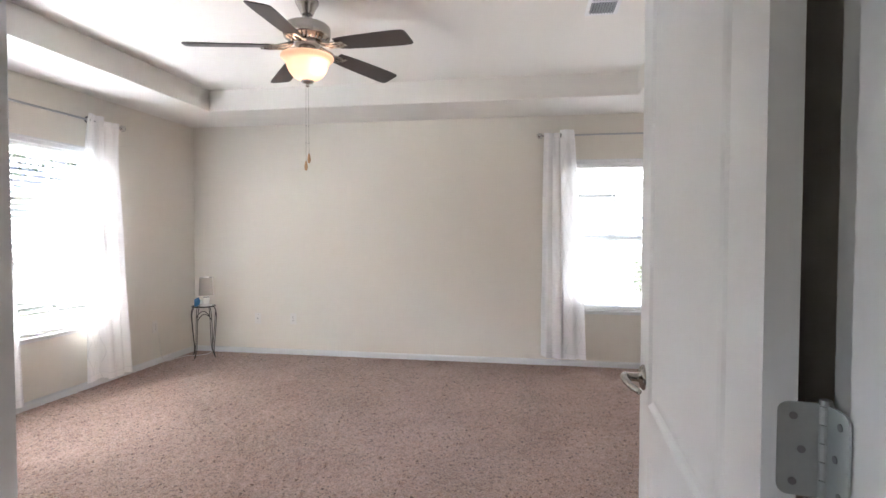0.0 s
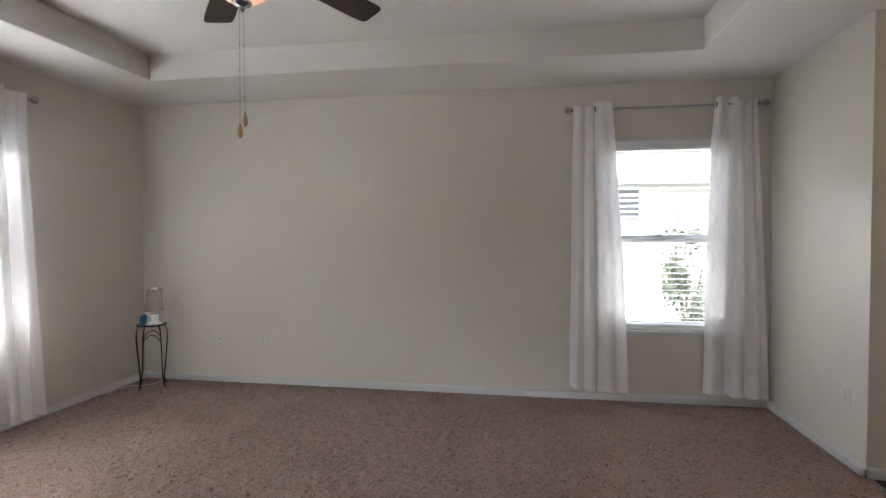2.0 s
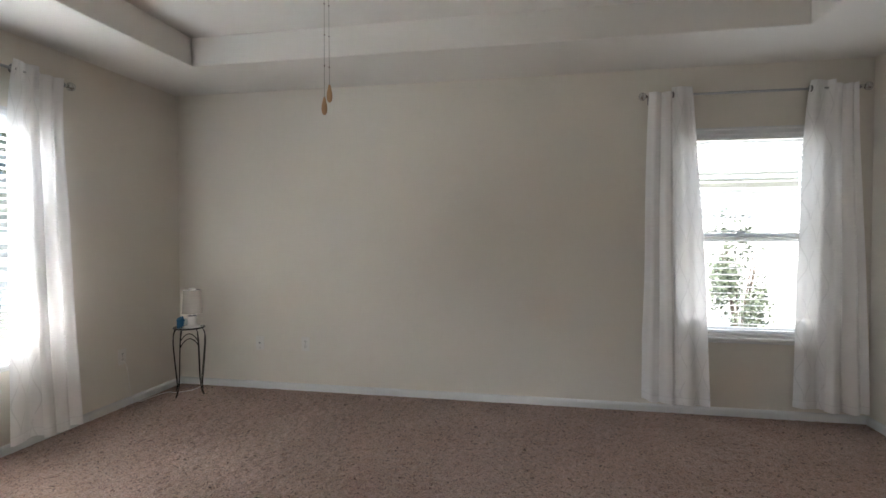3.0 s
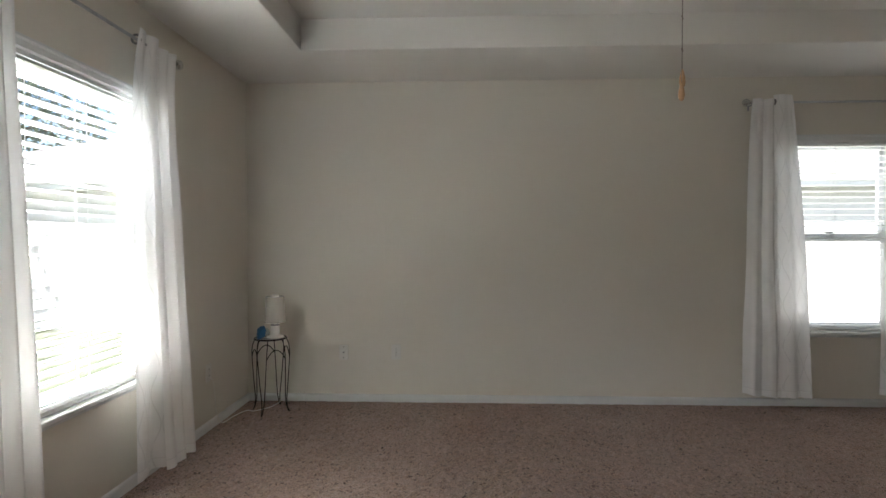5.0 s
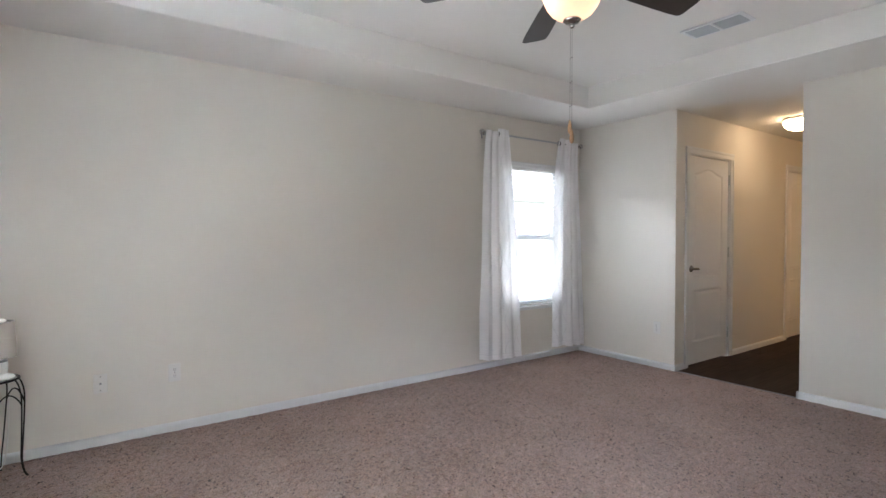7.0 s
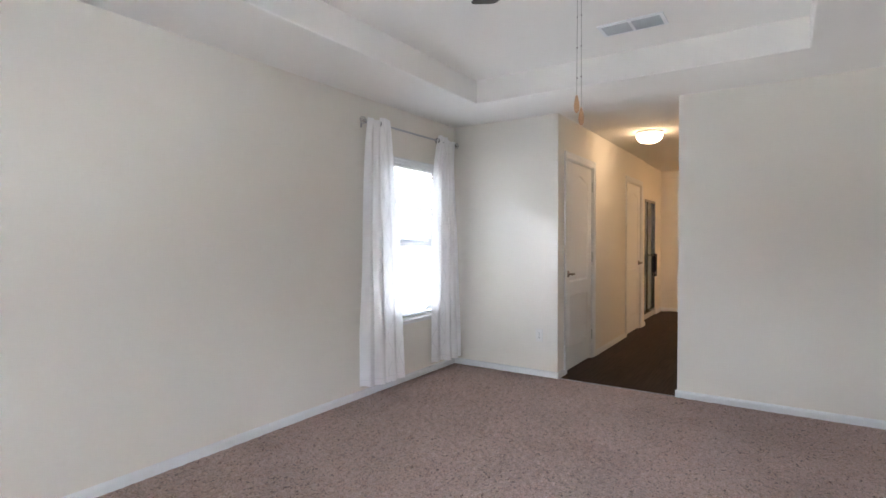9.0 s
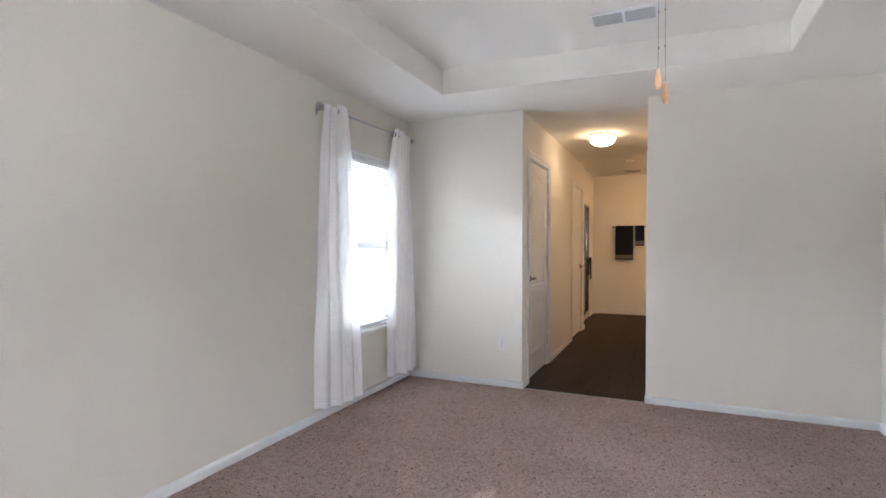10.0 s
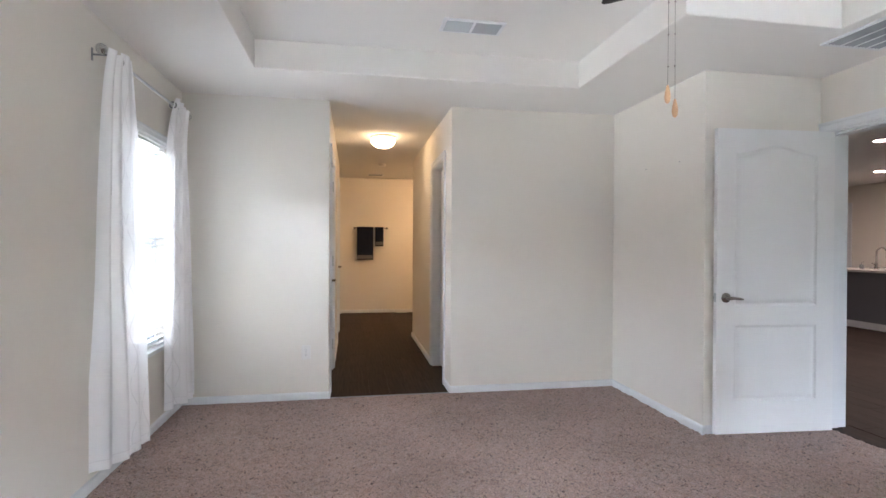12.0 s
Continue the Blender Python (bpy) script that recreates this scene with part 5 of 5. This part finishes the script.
for k in range(3):
    c = thing("wall_cabinet", pose(3.12 + 0.46 * k, -5.19, 1.37), "white kitchen wall cabinet", "cabinet", "kitchen wall cabinets")
    part("body", boxes((0, 0, 0, 0.45, 0.31, 0.86)), TRIM, c)
    dd = part("door", box(bmesh.new(), 0.004, 0.311, 0.004, 0.446, 0.329, 0.856, 0.003), TRIM, c)
    part("handle", tube([(0.40, 0.345, 0.06), (0.40, 0.345, 0.20)], 0.005, 8), STEEL, dd)
for k in range(3):
    c = thing("base_cabinet", pose(3.46 + 0.46 * k, -5.19, 0.0), "white kitchen base cabinet", "cabinet", "kitchen base cabinets")
    part("body", boxes((0, 0, 0.10, 0.45, 0.58, 0.875)), TRIM, c)
    part("plinth", boxes((0, 0, 0.0, 0.45, 0.52, 0.0995)), TRIM, c)
    dd = part("door", box(bmesh.new(), 0.004, 0.581, 0.105, 0.446, 0.599, 0.87, 0.003), TRIM, c)
    part("handle", tube([(0.40, 0.615, 0.66), (0.40, 0.615, 0.80)], 0.005, 8), STEEL, dd)
tagged(part("worktop", box(bmesh.new(), 3.43, -5.195, 0.876, 4.86, -4.57, 0.915, 0.005), QUARTZ), "pale stone worktop along the kitchen wall", "worktop")
casing("casing_6", -5.2, 5.45, 6.30, DOOR_H, 1, "white trim round a doorway in the kitchen wall")
structure("door_5", boxes((5.45, -5.198, 0.0, 6.30, -5.185, DOOR_H - 0.004)), DOOR, "closed white door in the kitchen wall", "door")
for x, y in ((1.76, -1.457), (3.69, -3.763)):
    dl = thing("downlight", pose(x, y, CEIL_Z), "lit round recessed downlight", "downlight", "kitchen downlights")
    part("trim_ring", lathe([(0.060, 0.0), (0.080, -0.001), (0.080, -0.006), (0.060, -0.004)], 28), TRIM, dl)
    part("lens", lathe([(0.0, -0.002), (0.061, -0.002)], 28), DOWN, dl, "glowing white lens")

# hall boards, each a piece of its own
strip = (HN - HS) / 6
bmesh_board = {}
for r in range(6):
    y = HS + strip * r
    x, first = XE + 0.02, 0.45 + 0.31 * (r * 3 % 4)
    while x < 6.70:
        ln = min(first if x < XE + 0.03 else 1.22, 6.71 - x)
        key = round(ln, 3)
        if key not in bmesh_board:
            bb = box(bmesh.new(), 0.0012, 0.0012, -0.008, ln - 0.0012, strip - 0.0012, 0.0)
            bmesh_board[key] = mesh_of("board", bb, PLANK)
        o = new("board", bmesh_board[key])
        o.parent = base
        o.location = (x, y, 0.0)
        x += ln

# kitchen boards next to the doorway
KB_W, KB_L = 0.17, 1.22
kitchen_board = mesh_of("board", box(bmesh.new(), 0.0014, 0.0014, -0.008, KB_L - 0.0014, KB_W - 0.0014, 0.0), PLANK)
for r in range(27):
    for q in range(4):
        o = new("board", kitchen_board)
        o.parent = kitchen_floor
        o.location = (-1.2 + 0.37 * (r * 3 % 4) + KB_L * q, 0.80 - KB_W * (r + 1), 0.0)

# ---- outside ----
structure("ground", boxes((-400, -400, -0.9, 400, 400, -0.35)), GRASS_M, "mown green lawn", "lawn")


def house(name, at, w, d, h, wallmat, label, windows, eave=0.45):
    """A neighbour's house: lap-siding walls, soffit, fascia, hipped shingle roof and windows on the side facing -y."""
    root = thing(name, at, label, "house")
    part("wall", boxes((0, 0.0, -0.4, w, d, h)), wallmat, root)
    z, lap = -0.35, mesh_of("siding_board", boxes((-0.012, -0.016, 0.0, w + 0.012, -0.001, 0.135)), wallmat)
    while z < h - 0.1:
        o = new("siding_board", lap)
        o.parent, o.matrix_basis = root, pose(0, 0, z, -3.5, 0, 0)
        z += 0.13
    part("soffit", boxes((-eave, -eave, h - 0.01, w + eave, d + eave, h + 0.02)), TRIM, root)
    part("fascia", boxes((-eave - 0.02, -eave - 0.02, h - 0.03, w + eave + 0.02, -eave, h + 0.17), (-eave - 0.02, -eave, h - 0.03, -eave, d + eave, h + 0.17), (w + eave, -eave, h - 0.03, w + eave + 0.02, d + eave, h + 0.17)), TRIM, root)
    b = bmesh.new()
    tube([(-eave, -eave - 0.07, h + 0.10), (w + eave, -eave - 0.07, h + 0.10)], 0.055, 10, b)
    part("gutter", b, TRIM, root)
    b = bmesh.new()
    e, r = eave + 0.05, min(w, d) / 2 + eave
    base_v = [b.verts.new(p) for p in ((-e, -e, h + 0.16), (w + e, -e, h + 0.16), (w + e, d + e, h + 0.16), (-e, d + e, h + 0.16))]
    k = 0.45 * r
    if w >= d:
        t = [b.verts.new((r - e, d / 2, h + 0.16 + k)), b.verts.new((w + e - r, d / 2, h + 0.16 + k))]
        for f in ((base_v[0], base_v[1], t[1], t[0]), (base_v[1], base_v[2], t[1]), (base_v[2], base_v[3], t[0], t[1]), (base_v[3], base_v[0], t[0])):
            b.faces.new(f)
    else:
        t = [b.verts.new((w / 2, r - e, h + 0.16 + k)), b.verts.new((w / 2, d + e - r, h + 0.16 + k))]
        for f in ((base_v[0], base_v[1], t[0]), (base_v[1], base_v[2], t[1], t[0]), (base_v[2], base_v[3], t[1]), (base_v[3], base_v[0], t[0], t[1])):
            b.faces.new(f)
    b.faces.new(base_v[::-1])
    roof = part("roof", b, SHINGLE, root)
    for x0, x1, z0, z1 in windows:
        wn_ = part("window", boxes((x0 - 0.07, -0.045, z0 - 0.07, x1 + 0.07, -0.017, z0), (x0 - 0.07, -0.045, z1, x1 + 0.07, -0.017, z1 + 0.07), (x0 - 0.07, -0.045, z0, x0, -0.017, z1), (x1, -0.045, z0, x1 + 0.07, -0.017, z1), (x0, -0.040, (z0 + z1) / 2 - 0.02, x1, -0.020, (z0 + z1) / 2 + 0.02)), TRIM, root)
        part("pane", boxes((x0, -0.032, z0, x1, -0.026, z1)), PANE_DARK, wn_)
        for q in range(int((z1 - z0) / 0.09)):
            part("muntin", boxes((x0, -0.036, z0 + 0.09 * q, x1, -0.033, z0 + 0.09 * q + 0.035)), TRIM, wn_)
    return root


house("neighbour_house", pose(-12.0, 10.6, -0.35), 21.5, 9.0, 2.50, SIDING_N, "single-storey white sided house with a shingle roof", ((12.65, 13.4, 1.65, 2.40),))
house("neighbour_house", pose(-13.5, 4.2, 0, 0, 0, 90), 9.0, 8.0, 3.0, SIDING_W, "blue-grey sided house across the lawn", ((1.0, 2.0, 0.9, 2.3),))


def leaves(n, centre, radii, size, seed, mat):
    """A crown of many small leaf blades scattered in lumpy clumps, with gaps and an uneven outline."""
    r = np.random.default_rng(seed)
    clumps = r.normal(0, 1, (max(6, n // 160), 3))
    clumps /= np.linalg.norm(clumps, axis=1)[:, None]
    clumps *= r.uniform(0.35, 1.0, (len(clumps), 1)) ** 0.6
    c = clumps[r.integers(0, len(clumps), n)] + r.normal(0, 0.17, (n, 3))
    p = np.array(centre) + c * np.array(radii)
    a, b2 = r.normal(0, 1, (n, 3)), r.normal(0, 1, (n, 3))
    a /= np.linalg.norm(a, axis=1)[:, None]
    b2 -= a * (a * b2).sum(1)[:, None]
    b2 /= np.linalg.norm(b2, axis=1)[:, None]
    s = size * r.uniform(0.6, 1.3, (n, 1))
    v = np.stack([p - a * s, p + b2 * s * 0.45, p + a * s, p - b2 * s * 0.45], 1).reshape(-1, 3)
    me = bpy.data.meshes.new("crown")
    me.from_pydata(v.tolist(), [], (np.arange(n)[:, None] * 4 + np.arange(4)).tolist())
    me.materials.append(mat)
    return me


def tree(at, h, spread, seed, label, mat=LEAF, n=5200, size=0.10):
    root = thing("tree", pose(*at), label, "tree", "garden trees")
    r = random.Random(seed)
    b = tube(spline([(0, 0, -0.1), (0.05, 0.02, h * 0.25), (-0.04, 0.05, h * 0.5), (0.03, 0, h * 0.8)], 4), [0.20 - 0.16 * k / 12 for k in range(13)], 9)
    for q in range(7):
        a, z = q * 2.4 + r.random(), h * (0.30 + 0.07 * q)
        L = spread * (0.75 - 0.05 * q)
        tube(spline([(0, 0, z), (0.4 * L * math.cos(a), 0.4 * L * math.sin(a), z + 0.25 * L), (L * math.cos(a), L * math.sin(a), z + 0.45 * L)], 3), [0.07 - 0.008 * k for k in range(7)], 6, b)
    part("trunk", b, BARK, root)
    o = new("crown", leaves(n, (0, 0, h * 0.66), (spread, spread, h * 0.38), size, seed, mat))
    o.parent = root
    return root


for k, (x, y, h, s) in enumerate(((-12.5, 8.0, 6.5, 2.4), (-15.0, 14.5, 8.0, 3.0), (-14.0, 5.0, 7.0, 2.6), (-12.0, 1.0, 7.5, 2.8), (-16.0, 17.0, 9.0, 3.4), (-14.5, 11.5, 7.5, 2.6))):
    tree((x, y, -0.35), h, s, 11 + k, "leafy green tree beyond the lawn")
tree((-10.6, 6.6, -0.35), 2.6, 0.9, 31, "small reddish-leaved ornamental tree", LEAF2, 1800, 0.06)


def shrub(at, r, h, seed, label):
    root = thing("shrub", pose(*at), label, "shrub", "foundation shrubs")
    b = bmesh.new()
    rr = random.Random(seed)
    for q in range(7):
        a = q * 0.9 + rr.random()
        tube(spline([(0, 0, 0), (0.3 * r * math.cos(a), 0.3 * r * math.sin(a), h * 0.4), (0.7 * r * math.cos(a), 0.7 * r * math.sin(a), h * 0.85)], 3), [0.018 - 0.002 * k for k in range(7)], 6, b)
    part("stems", b, BARK, root)
    o = new("crown", leaves(2300, (0, 0, h * 0.55), (r, r, h * 0.5), 0.040, seed, LEAF))
    o.parent = root


shrub((1.85, 9.4, -0.35), 0.40, 1.70, 51, "tall green shrub beside the white house")
shrub((-10.0, 5.2, -0.35), 0.6, 1.2, 52, "low green shrub on the lawn's edge")
